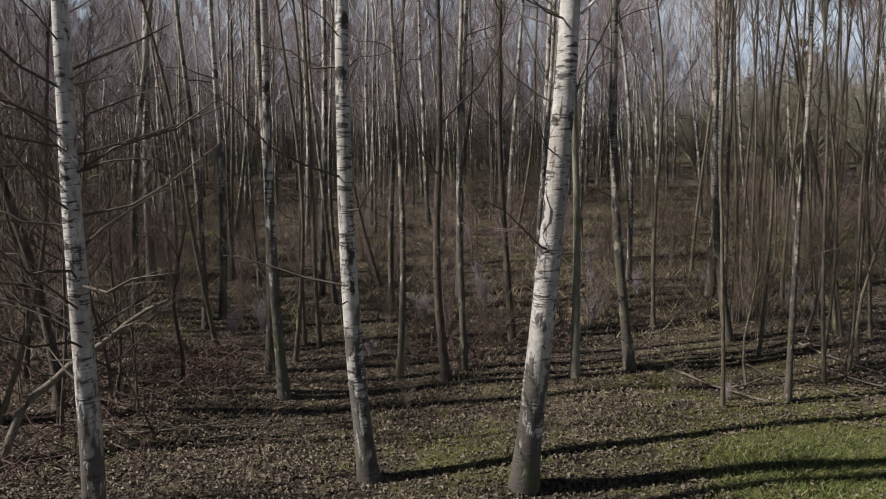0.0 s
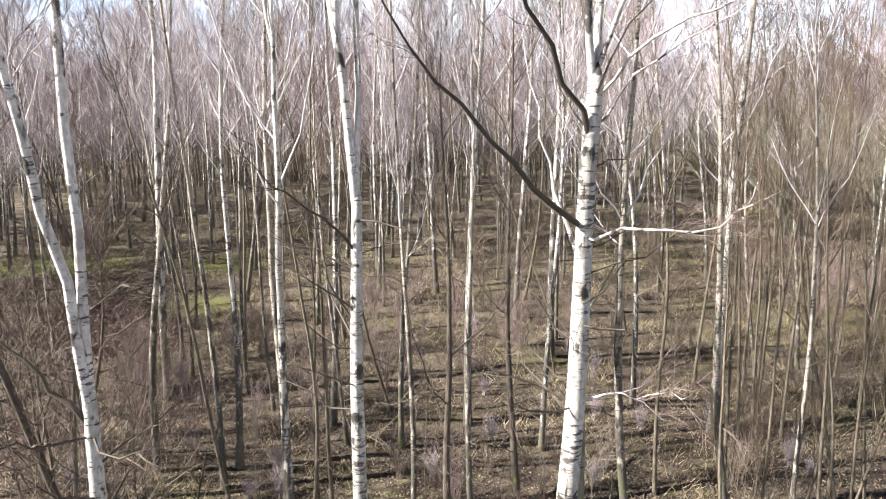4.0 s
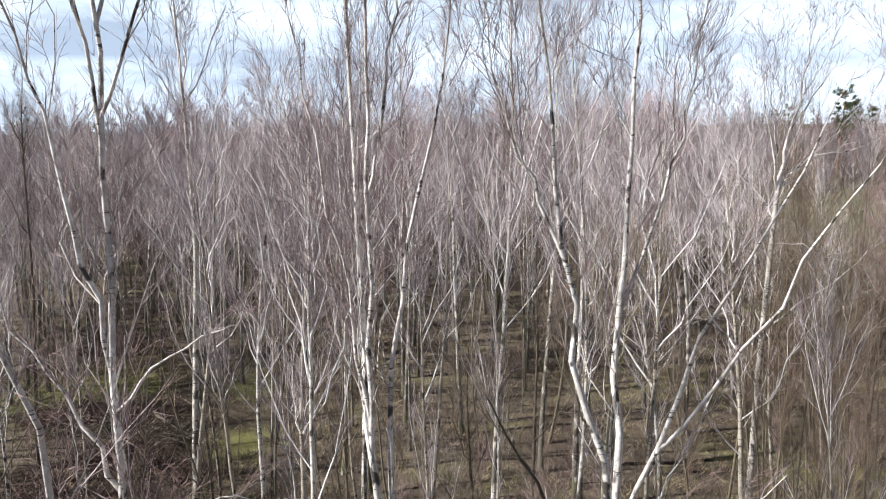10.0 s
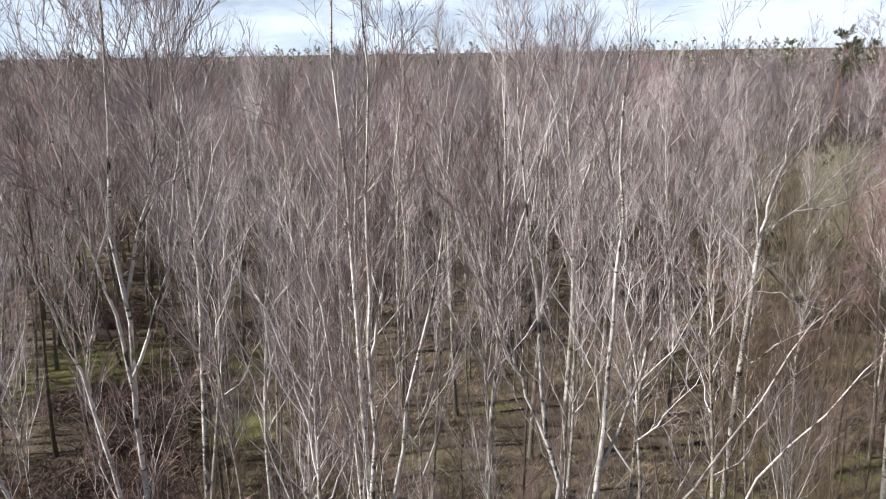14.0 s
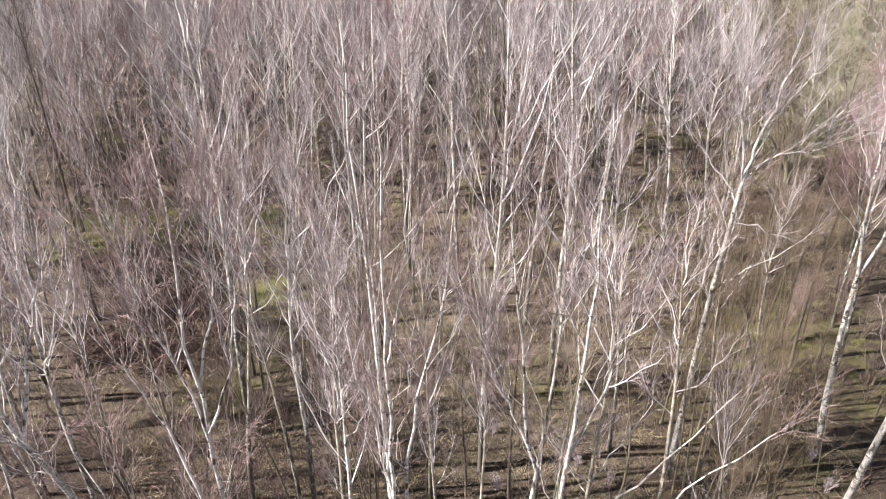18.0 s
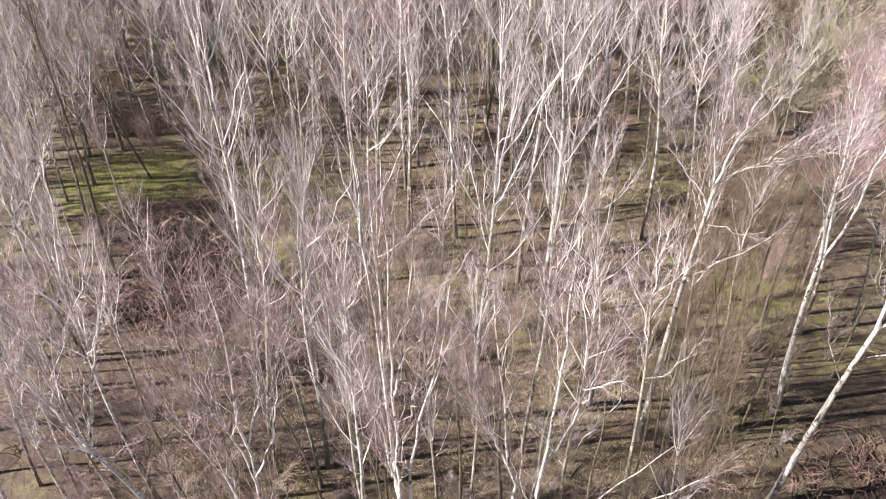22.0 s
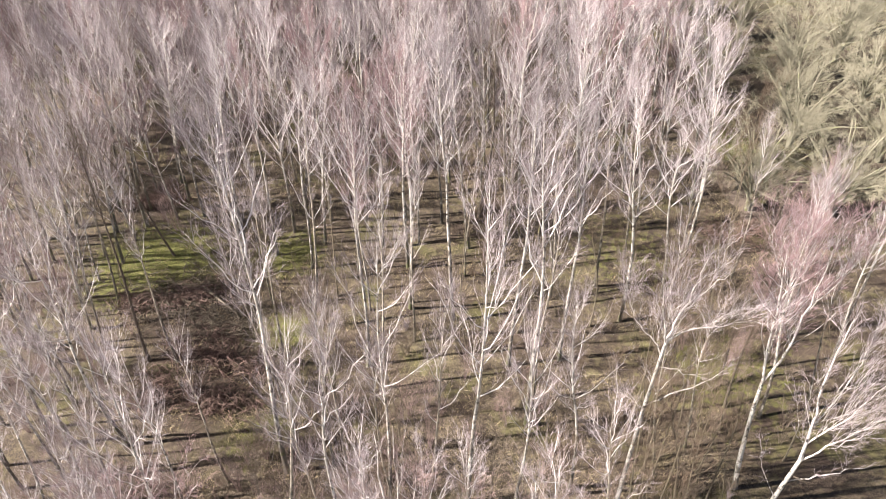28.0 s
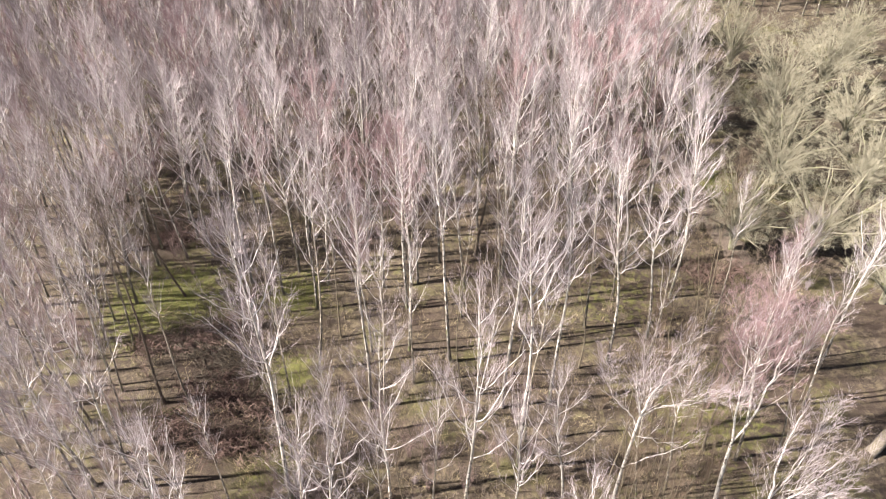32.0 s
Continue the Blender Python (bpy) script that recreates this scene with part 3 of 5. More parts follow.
# three large birches close by
def great_birch(seed, x, y, trunk, r, stems, limbs, label, snag=9, twig=TWIG, twig_r=0.0024, group="great birches", branch=BRANCH):
    """A large birch whose trunk divides: stems are the leading shoots, limbs the side ones; places from the trunk's foot."""
    rng = np.random.default_rng(seed)
    top = tagged(new("birch_tree"), label, "birch", group)
    top.location = (x, y, float(height_at(np.float64(x), np.float64(y))))
    K = 22
    P = smooth_line([(0, 0, -0.15)] + trunk, K)
    R = r * (1 - 0.5 * np.linspace(0, 1, K))
    R[0], R[1] = r * 1.4, r * 1.12
    V, F = tubes(np.concatenate([P, P[-1:] + (P[-1] - P[-2]) * 0.4])[None], np.append(R, 0.001)[None], 12)
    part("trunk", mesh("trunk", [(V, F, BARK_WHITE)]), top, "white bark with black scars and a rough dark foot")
    SP, SR, stem_obs = [], [], []
    bones = [(P, R)]

    def rooted(q):
        """Moves a shoot's foot into the nearest wood already there, and tells that wood's radius."""
        best = None
        for a, rad in bones:
            for i in range(len(a) - 1):
                for w in (0.0, 0.25, 0.5, 0.75):
                    p = a[i] * (1 - w) + a[i + 1] * w
                    d = np.linalg.norm(p - q[0])
                    if best is None or d < best[0]:
                        best = (d, p, rad[i])
        fade = np.clip(1 - np.arange(len(q)) / (len(q) * 0.5), 0, 1)[:, None]
        return q + (best[1] - q[0]) * fade, best[2]

    for line, r0 in stems:
        q, r_in = rooted(smooth_line(line, 14))
        r0 = min(r0, r_in / 0.68 * 0.85)
        q[2:-1] += rng.normal(size=(11, 3)) * 0.025
        rr = r0 * 0.68 * (1 - 0.88 * np.linspace(0, 1, 14))
        stem_obs.append(part("stem", mesh("stem", [(*tubes(q[None], rr[None], 8), LIMB_WHITE)]), top))
        bones.append((q, rr))
        SP.append(q)
        SR.append(rr)
    QP, QR = [], []
    for line, r0, kind in limbs:
        q, r_in = rooted(smooth_line(line, 10))
        bones.append((q, np.full(10, r0 * 0.6)))
        q[1:-1] += rng.normal(size=(8, 3)) * 0.03
        rr = r0 * 0.8 * (1 - 0.85 * np.linspace(0, 1, 10))
        part("limb", mesh("limb", [(*tubes(q[None], rr[None], 6), (LIMB_WHITE, LIMB_DARK)[kind])]), top)
        QP.append(q)
        QR.append(rr)
    SP, SR, QP, QR = np.array(SP), np.array(SR), np.array(QP), np.array(QR)
    BP, BR = sprout(rng, SP, SR, 9, 0.1, 0.94, 2.1, 0.45, 0.45, 7, 0.0065, (0, 0, 0.3), 0.5, 0.005)
    for i, (a, b) in enumerate(zip(BP, BR)):
        part("limb", mesh("limb", [(*tubes(a[None], b[None] * 0.6, 5), LIMB_WHITE)]), stem_obs[i // 9])
    CP, CR = sprout(rng, BP, BR, 6, 0.1, 0.98, 0.95, 0.5, 0.28, 5, 0.006, (0, 0, 0.15), 0.45, 0.003)
    DP, DR = sprout(rng, QP, QR, 5, 0.3, 0.99, 0.75, 0.6, 0.15, 5, 0.007, (0, 0, 0.1), 0.4, 0.003)
    dark = np.repeat([kind == 1 for _, _, kind in limbs], 5)
    XP, XR = DP[dark], DR[dark]
    AP, AR = np.concatenate([CP, DP[~dark]]), np.concatenate([CR, DR[~dark]])
    EP, ER = sprout(rng, AP, AR, 4, 0.1, 1.0, 0.45, 0.55, 0.1, 3, 0.007, (0, 0, 0), 0.3, twig_r * 1.15)
    W = [(EP, ER), sprout(rng, EP, ER, 3, 0.1, 1.0, 0.3, 0.6, -0.05, 2, 0.01, (0, 0, 0), 0.3, twig_r), sprout(rng, SP, SR, 30, 0.3, 1.0, 0.5, 0.6, 0.2, 3, 0.01, (0, 0, 0), 0.3, twig_r)]
    pieces = [(*tubes(AP, AR, 3), branch)] + [(*tubes(q, np.minimum(rr, twig_r * 1.15), 3), twig) for q, rr in W]
    if dark.any():
        Y = sprout(rng, XP, XR, 5, 0.1, 1.0, 0.4, 0.7, 0.05, 3, 0.01, (0, 0, -0.05), 0.3, 0.003)
        pieces += [(*tubes(XP, XR, 3), LIMB_DARK), (*tubes(*Y, 3), TWIG_DARK)]
    tagged(part("crown", mesh("crown", pieces, False), top, "fine bare reddish twigs"), kind="stuff")
    snags(rng, top, P, R, snag, 0.3, 0.98)
    planted.append((x, y))


def off(x, y, *pts):
    return [(a - x, b - y, c) for a, b, c in pts]


x, y = -3.42, 6.1
great_birch(1, x, y, off(x, y, (-3.30, 6.05, 0.7), (-3.21, 6.0, 3.4), (-3.12, 6.0, 5.2), (-3.10, 6.0, 5.7)), 0.115, [
    (off(x, y, (-3.10, 6.0, 5.4), (-3.03, 6.0, 6.6), (-2.94, 6.05, 9.0), (-2.95, 6.15, 10.6), (-2.86, 6.2, 12.5), (-2.78, 6.2, 13.9), (-2.72, 6.2, 15.2), (-2.7, 6.2, 16.4)), 0.085),
    (off(x, y, (-2.95, 6.15, 10.55), (-3.05, 6.15, 11.2), (-3.2, 6.15, 12.1), (-3.42, 6.2, 12.9), (-3.75, 6.2, 14.3)), 0.045),
    (off(x, y, (-2.86, 6.2, 12.45), (-2.95, 6.2, 13.3), (-3.19, 6.2, 14.24), (-3.35, 6.2, 15.5)), 0.042),
    (off(x, y, (-2.86, 6.2, 12.5), (-2.66, 6.2, 12.85), (-2.47, 6.2, 13.5), (-2.31, 6.2, 14.1), (-2.15, 6.2, 15.4)), 0.042),
    (off(x, y, (-2.82, 6.2, 13.2), (-2.71, 6.25, 13.6), (-2.49, 6.3, 14.45), (-2.3, 6.3, 15.6)), 0.032),
    (off(x, y, (-3.10, 5.99, 5.5), (-3.06, 5.9, 6.5), (-3.16, 5.8, 7.25), (-3.17, 5.6, 8.8), (-3.12, 5.4, 9.9), (-3.25, 5.3, 11.0), (-3.6, 5.1, 13.4)), 0.075)], [
    (off(x, y, (-3.1, 6.0, 5.35), (-3.35, 6.0, 5.65), (-3.7, 6.0, 6.15), (-4.1, 6.0, 6.5)), 0.035, 1),
    (off(x, y, (-2.94, 6.1, 9.15), (-2.65, 5.8, 9.38), (-2.32, 5.7, 9.54), (-1.82, 5.7, 9.67), (-1.63, 5.7, 9.59)), 0.024, 0),
    (off(x, y, (-2.95, 6.15, 10.15), (-2.79, 6.0, 10.34), (-2.39, 6.0, 10.74), (-1.81, 6.0, 10.97)), 0.022, 0),
    (off(x, y, (-2.94, 6.15, 9.5), (-3.5, 6.2, 10.4), (-4.1, 6.3, 11.2)), 0.03, 0),
    (off(x, y, (-3.17, 6.0, 3.6), (-2.7, 5.9, 3.75), (-2.2, 6.0, 3.55)), 0.018, 1),
    (off(x, y, (-3.2, 6.0, 3.1), (-3.9, 5.9, 3.3), (-4.4, 6.0, 3.2)), 0.018, 1)],
    "forked birch with white bark and a leaning second stem", 30, TWIG_RED, branch=TWIG)

x, y = -0.85, 7.5
great_birch(2, x, y, off(x, y, (-1.0, 7.62, 1.5), (-1.05, 7.7, 2.9), (-1.04, 7.8, 5.2), (-0.97, 7.95, 7.2)), 0.115, [
    (off(x, y, (-0.98, 7.94, 7.0), (-1.07, 8.0, 8.4), (-1.15, 8.1, 9.0), (-1.22, 8.3, 11.2), (-1.29, 8.4, 13.1), (-1.31, 8.4, 14.1), (-1.38, 8.4, 16.9)), 0.075),
    (off(x, y, (-0.96, 7.95, 7.1), (-0.92, 8.2, 9.0), (-0.9, 8.2, 10.1), (-0.58, 8.2, 11.6), (-0.3, 8.2, 12.8), (-0.1, 8.2, 14.8)), 0.06),
    (off(x, y, (-1.13, 8.08, 8.9), (-1.08, 8.2, 10.6), (-1.1, 8.3, 12.7), (-1.05, 8.4, 14.5), (-1.0, 8.4, 17.0)), 0.052),
    (off(x, y, (-1.17, 8.1, 9.2), (-1.4, 8.2, 10.8), (-1.75, 8.3, 12.8), (-2.0, 8.4, 14.6)), 0.035),
    (off(x, y, (-1.2, 8.3, 11.4), (-0.95, 8.4, 12.6), (-0.75, 8.4, 14.0), (-0.6, 8.4, 15.8)), 0.03)], [
    (off(x, y, (-0.98, 7.9, 6.6), (-1.3, 7.7, 7.1), (-1.75, 7.5, 7.35), (-2.2, 7.4, 7.9)), 0.025, 1),
    (off(x, y, (-0.98, 7.9, 6.9), (-0.5, 7.7, 6.95), (0.1, 7.5, 6.6)), 0.018, 1),
    (off(x, y, (-0.97, 7.85, 5.7), (-1.25, 7.8, 6.2), (-1.5, 7.7, 7.2)), 0.02, 1)],
    "tall birch with white bark dividing into upright stems", 18, TWIG_RED, branch=TWIG)

x, y = 0.92, 7.25
great_birch(3, x, y, off(x, y, (1.08, 7.0, 2.0), (1.19, 6.92, 3.4), (1.33, 7.1, 5.1), (1.35, 7.15, 6.0), (1.36, 7.1, 7.8), (1.42, 7.15, 8.4)), 0.15, [
    (off(x, y, (1.40, 7.14, 8.2), (1.30, 7.2, 9.3), (1.0, 7.2, 10.1), (0.88, 7.3, 11.4), (0.72, 7.4, 12.7), (0.5, 7.4, 15.2)), 0.06),
    (off(x, y, (1.41, 7.15, 8.25), (1.5, 7.5, 9.5), (1.58, 7.8, 11.3), (1.65, 8.0, 12.7), (1.73, 8.0, 13.6), (1.6, 8.0, 16.0)), 0.065),
    (off(x, y, (0.92, 7.3, 11.2), (0.6, 7.4, 12.0), (0.3, 7.4, 12.6), (0.1, 7.5, 14.0)), 0.03),
    (off(x, y, (1.55, 7.7, 10.6), (2.0, 7.9, 11.8), (2.3, 8.0, 13.4), (2.5, 8.1, 14.6)), 0.032)], [
    (off(x, y, (1.42, 7.15, 8.4), (1.84, 7.1, 9.55), (2.07, 7.0, 10.7), (2.69, 6.8, 11.8), (3.2, 6.6, 13.2)), 0.033, 0),
    (off(x, y, (1.80, 7.1, 9.4), (2.2, 6.9, 10.0), (2.64, 6.6, 11.1), (3.05, 6.4, 12.1), (3.6, 6.2, 13.0)), 0.026, 0),
    (off(x, y, (1.40, 7.05, 8.2), (1.81, 6.6, 8.8), (2.31, 6.2, 9.0), (2.7, 6.0, 9.02), (3.1, 5.9, 9.2)), 0.022, 0),
    (off(x, y, (1.36, 7.05, 6.85), (1.61, 6.7, 7.03), (2.42, 6.4, 7.1), (2.85, 6.2, 7.5)), 0.025, 0),
    (off(x, y, (1.34, 7.1, 7.0), (0.5, 6.6, 7.75), (-0.35, 6.05, 8.7), (-0.6, 5.8, 9.25)), 0.04, 1),
    (off(x, y, (1.38, 7.1, 7.8), (0.8, 6.8, 8.9), (0.38, 6.6, 9.6), (0.0, 6.4, 10.5)), 0.04, 1),
    (off(x, y, (1.33, 7.1, 5.15), (1.7, 6.9, 5.3), (2.35, 6.6, 5.45)), 0.02, 0),
    (off(x, y, (1.36, 7.1, 6.6), (1.0, 7.3, 7.6), (0.75, 7.5, 8.9)), 0.03, 0),
    (off(x, y, (1.40, 7.1, 7.9), (1.9, 7.0, 8.6), (2.6, 6.8, 8.9), (3.1, 6.8, 9.6)), 0.018, 0),
    (off(x, y, (1.2, 6.93, 3.6), (0.95, 6.8, 3.3), (0.9, 6.9, 2.6)), 0.014, 1)],
    "stout crooked birch with heavy spreading limbs", 22, TWIG_RED, branch=TWIG)

# trees of the near stand, one by one
plant("pale", 0, -6.4, 14.1, 0.11, 12.9, 1.1)
plant("pale", 1, -4.8, 13.6, -0.02, 12.5, 0.95)
plant("thin", 0, -4.2, 12.4, -0.11, 10.3, 0.9)
plant("pale", 1, -2.9, 11.1, -0.01, 13.3, 1.05)
plant("birch", 1, -2.4, 10.0, 0.01, 12.9, 0.95)
plant("thin", 1, -2.6, 11.7, -0.04, 10.3, 0.85)
plant("thin", 2, -2.6, 12.7, -0.02, 10.8, 0.8)
plant("thin", 0, -2.3, 12.6, 0.01, 11.2, 0.85)
plant("pale", 2, -0.7, 10.9, 0.01, 12.0, 0.8)
plant("dark", 0, 0.1, 10.7, -0.01, 9.5, 1.05, label="dark many-limbed alder among pale birches")
plant("pale", 3, 0.4, 11.1, -0.017, 12.0, 0.8)
plant("dark", 1, 1.4, 12.7, -0.062, 10.3, 0.95)
plant("grey", 0, 2.2, 10.7, 0.0, 11.2, 0.9)
plant("pale", 2, 3.2, 11.0, -0.029, 12.5, 1.15)
plant("pale", 0, 5.4, 12.3, -0.11, 12.0, 1.15)
plant("thin", 1, 4.1, 9.4, -0.04, 8.0, 0.9)
plant("pale", 3, 5.1, 9.5, -0.044, 10.3, 0.75)
plant("thin", 2, 7.0, 18.6, 0.02, 10.3)
plant("thin", 0, 6.9, 15.4, -0.075, 9.9)
for a in range(3):
    plant("thin", a % 3, 6.3 + 0.28 * math.cos(a * 1.7), 10.5 + 0.3 * math.sin(a * 2.3), -0.09 + 0.05 * math.cos(a * 2.0), 8.0 + a * 0.7, 0.75)
for a in range(3):
    plant("thin", a % 3, 7.5 + 0.3 * math.cos(a * 2.1), 11.9 + 0.3 * math.sin(a * 1.3), -0.13 + 0.06 * math.sin(a * 2.0), 8.5 + a * 0.8, 0.85)
plant("dark", 2, -5.5, 9.4, -0.08, 10.0, 1.1, label="leaning dark tree with rough bark, beside a broken log")
plant("thin", 1, -6.1, 8.9, 0.2, 8.0, 1.0)
for x, y, h, l in ((-5.0, 8.5, 5.0, 0.04), (-5.9, 9.9, 6.5, -0.1), (-4.9, 9.8, 5.5, 0.1), (-7.3, 11.5, 7.0, 0.0), (-4.2, 9.0, 3.6, -0.08)):
    plant("scrub", 0, x, y, l, h * 2.0, 1.0)
plant("pale", 1, -5.6, 18.3, 0.05, 11.2, 0.8)
plant("pale", 2, -8.4, 20.9, -0.056, 12.0, 0.85)
plant("thin", 1, -1.5, 17.1, -0.11, 9.5)
plant("pale", 3, -2.4, 15.3, -0.04, 11.6, 0.8)
plant("birch", 0, 2.2, 15.2, 0.008, 12.9, 0.8)
plant("thin", 2, 4.3, 13.3, -0.066, 10.3, 1.0)
plant("pale", 0, -4.6, 17.2, -0.012, 11.6, 0.7)
plant("pale", 2, -7.6, 19.5, -0.024, 11.6, 0.8)
plant("thin", 0, -5.8, 18.8, 0.063, 11.2)
plant("pale", 0, 3.6, 22.0, -0.008, 12.5, 0.85)
for a in range(4):
    y = 9.0 + 7 * ((a * 0.618) % 1)
    plant("scrub", 0, y * (-0.50 - 0.16 * ((a * 0.377 + 0.1) % 1)), y, rnd.gauss(0, 0.08), 9 + 8 * ((a * 0.29) % 1), 1.1)
for a in range(3):
    y = 10.3 + 3.4 * ((a * 0.618) % 1)
    plant("scrub", 1, y * (0.45 + 0.22 * ((a * 0.377 + 0.1) % 1)), y, rnd.gauss(-0.03, 0.05), 9 + 6 * ((a * 0.29) % 1), 0.9)
for a in range(4):
    y = 11.5 + 4.5 * ((a * 0.618) % 1)
    plant("thin", a % 3, y * (0.42 + 0.22 * ((a * 0.377 + 0.3) % 1)), y, rnd.gauss(-0.05, 0.04), 10.5 + 1.5 * ((a * 0.29) % 1), 0.7)
# the stand seen from above, one by one
x, y = 6.38, 15.7
great_birch(4, x, y, off(x, y, (6.44, 15.8, 3.5), (6.45, 15.8, 7.2), (6.52, 15.8, 9.4), (6.57, 15.8, 10.9)), 0.10, [
    (off(x, y, (6.57, 15.8, 10.7), (6.66, 15.8, 11.9), (6.92, 15.8, 13.1), (7.1, 15.8, 14.6)), 0.08),
    (off(x, y, (6.58, 15.8, 10.4), (6.3, 16.0, 10.9), (5.6, 16.1, 11.6), (5.2, 16.1, 12.6)), 0.035),
    (off(x, y, (6.57, 15.8, 10.8), (6.55, 16.0, 12.2), (6.3, 16.2, 13.6)), 0.04),
    (off(x, y, (6.6, 15.75, 11.0), (7.07, 15.7, 11.7), (7.98, 15.7, 11.85), (8.84, 15.7, 12.1)), 0.035)], [
    (off(x, y, (6.45, 15.75, 7.8), (7.04, 15.7, 8.56), (7.9, 15.7, 8.93), (8.8, 15.7, 9.99)), 0.035, 0),
    (off(x, y, (6.52, 15.75, 9.8), (7.1, 15.7, 9.84), (7.68, 15.7, 9.5), (8.3, 15.7, 9.4)), 0.022, 0),
    (off(x, y, (6.57, 15.8, 10.9), (6.2, 15.6, 12.4), (5.9, 15.5, 13.8)), 0.03, 0),
    (off(x, y, (6.8, 15.8, 12.5), (7.5, 15.9, 13.4), (8.1, 16.0, 13.9)), 0.022, 0),
    (off(x, y, (6.44, 15.8, 7.6), (5.9, 15.8, 8.2), (5.4, 15.8, 8.5)), 0.018, 0)],
    "leaning birch with bright white bark and sideways limbs", 5, TWIG, 0.0032, "birch wood")
x, y = 10.28, 13.35
great_birch(5, x, y, off(x, y, (10.42, 13.4, 3.2), (10.52, 13.4, 6.0), (10.7, 13.4, 8.5)), 0.115, [
    (off(x, y, (10.7, 13.4, 8.3), (10.55, 13.4, 9.8), (10.28, 13.4, 11.5), (10.05, 13.4, 13.0), (10.1, 13.4, 14.9)), 0.10),
    (off(x, y, (10.68, 13.4, 8.3), (11.4, 13.2, 9.8), (12.7, 13.2, 11.2)), 0.05),
    (off(x, y, (10.6, 13.4, 9.3), (11.3, 13.2, 11.0), (11.8, 13.2, 12.8)), 0.045),
    (off(x, y, (10.5, 13.4, 10.0), (10.9, 13.5, 12.0), (11.0, 13.6, 14.0)), 0.04)], [
    (off(x, y, (10.6, 13.4, 7.2), (11.3, 13.3, 7.6), (12.3, 13.2, 8.3)), 0.025, 0),
    (off(x, y, (10.55, 13.4, 6.2), (9.9, 13.5, 7.4), (9.4, 13.6, 8.9)), 0.02, 0)],
    "thick white birch leaning towards the open", 6, TWIG, 0.0032, "birch wood")
x, y = 12.0, 17.44
great_birch(6, x, y, off(x, y, (11.64, 17.44, 2.1), (11.3, 17.44, 5.1), (11.15, 17.44, 7.3)), 0.115, [
    (off(x, y, (11.15, 17.44, 7.2), (10.75, 17.44, 9.3), (10.63, 17.44, 10.9), (10.35, 17.44, 12.4), (10.1, 17.44, 13.6)), 0.075),
    (off(x, y, (10.65, 17.44, 11.0), (10.9, 17.6, 12.5), (11.0, 17.7, 13.8)), 0.032),
    (off(x, y, (10.4, 17.44, 12.2), (9.7, 17.3, 13.5), (9.4, 17.2, 14.5)), 0.032),
    (off(x, y, (11.2, 17.44, 7.1), (11.65, 17.44, 8.8), (11.58, 17.44, 11.0), (11.57, 17.44, 13.0), (11.6, 17.44, 14.6)), 0.065),
    (off(x, y, (11.58, 17.44, 10.5), (12.2, 17.5, 12.0), (12.6, 17.6, 13.4)), 0.032)], [
    (off(x, y, (10.95, 17.44, 8.2), (10.4, 17.4, 9.6), (10.0, 17.4, 11.2)), 0.02, 0),
    (off(x, y, (11.6, 17.44, 9.0), (12.3, 17.4, 10.2), (12.8, 17.4, 11.6)), 0.02, 0)],
    "twin-stemmed birch with a dense pinkish crown of twigs", 4, TWIG_PINK, 0.0042, "birch wood")
x, y = -6.5, 8.9
great_birch(7, x, y, off(x, y, (-6.6, 8.8, 3.0), (-6.7, 8.6, 7.0), (-6.95, 8.35, 9.4), (-7.08, 8.22, 10.1)), 0.10, [
    (off(x, y, (-7.08, 8.22, 10.0), (-7.4, 8.3, 11.3), (-7.75, 8.4, 12.4), (-8.1, 8.5, 13.6)), 0.07),
    (off(x, y, (-7.06, 8.24, 10.0), (-6.75, 8.5, 11.2), (-6.35, 8.8, 12.4), (-6.0, 9.1, 13.8)), 0.06),
    (off(x, y, (-7.05, 8.26, 9.8), (-7.7, 8.0, 10.6), (-8.3, 7.9, 11.6)), 0.045),
    (off(x, y, (-7.3, 8.28, 11.0), (-7.25, 8.5, 12.2), (-7.3, 8.6, 13.4)), 0.035)], [
    (off(x, y, (-7.0, 8.3, 9.7), (-6.5, 8.1, 10.0), (-6.1, 8.0, 10.6)), 0.02, 0),
    (off(x, y, (-6.9, 8.4, 9.2), (-7.4, 8.1, 9.5), (-7.8, 8.0, 10.1)), 0.02, 0)],
    "forked birch with dark lower trunk and pale limbs", 6, TWIG_PINK, 0.003, "birch wood")
for x, y, h, i in ((15.4, 24.2, 11.5, 5), (16.6, 26.2, 11.0, 3), (17.8, 27.6, 11.0, 1), (18.8, 24.6, 11.0, 5), (-22.0, 27.0, 11.0, 0), (-19.6, 22.6, 11.5, 3), (-24.2, 33.2, 11.0, 5), (-21.4, 30.2, 10.5, 1),
                   (-17.4, 15.6, 11.0, 4), (-14.6, 13.4, 10.5, 0), (-20.4, 17.8, 11.0, 5), (-26.2, 36.4, 11.5, 3), (-28.4, 42.0, 12.0, 0), (-23.6, 44.4, 12.0, 5), (-15.6, 17.4, 10.5, 1), (-12.6, 12.6, 9.5, 5), (-17.2, 20.8, 10.0, 3), (-13.6, 15.0, 10.0, 0)):
    plant("birch", i, x, y, rnd.gauss(-0.004 * x, 0.04), h, 0.85)
for a in range(5):
    y = 15.0 + 6.5 * ((a * 0.618) % 1)
    plant("thin", a % 3, y * (0.43 + 0.21 * ((a * 0.377 + 0.2) % 1)), y, rnd.gauss(-0.05, 0.04), 10.0 + 1.5 * ((a * 0.29) % 1), 0.7)
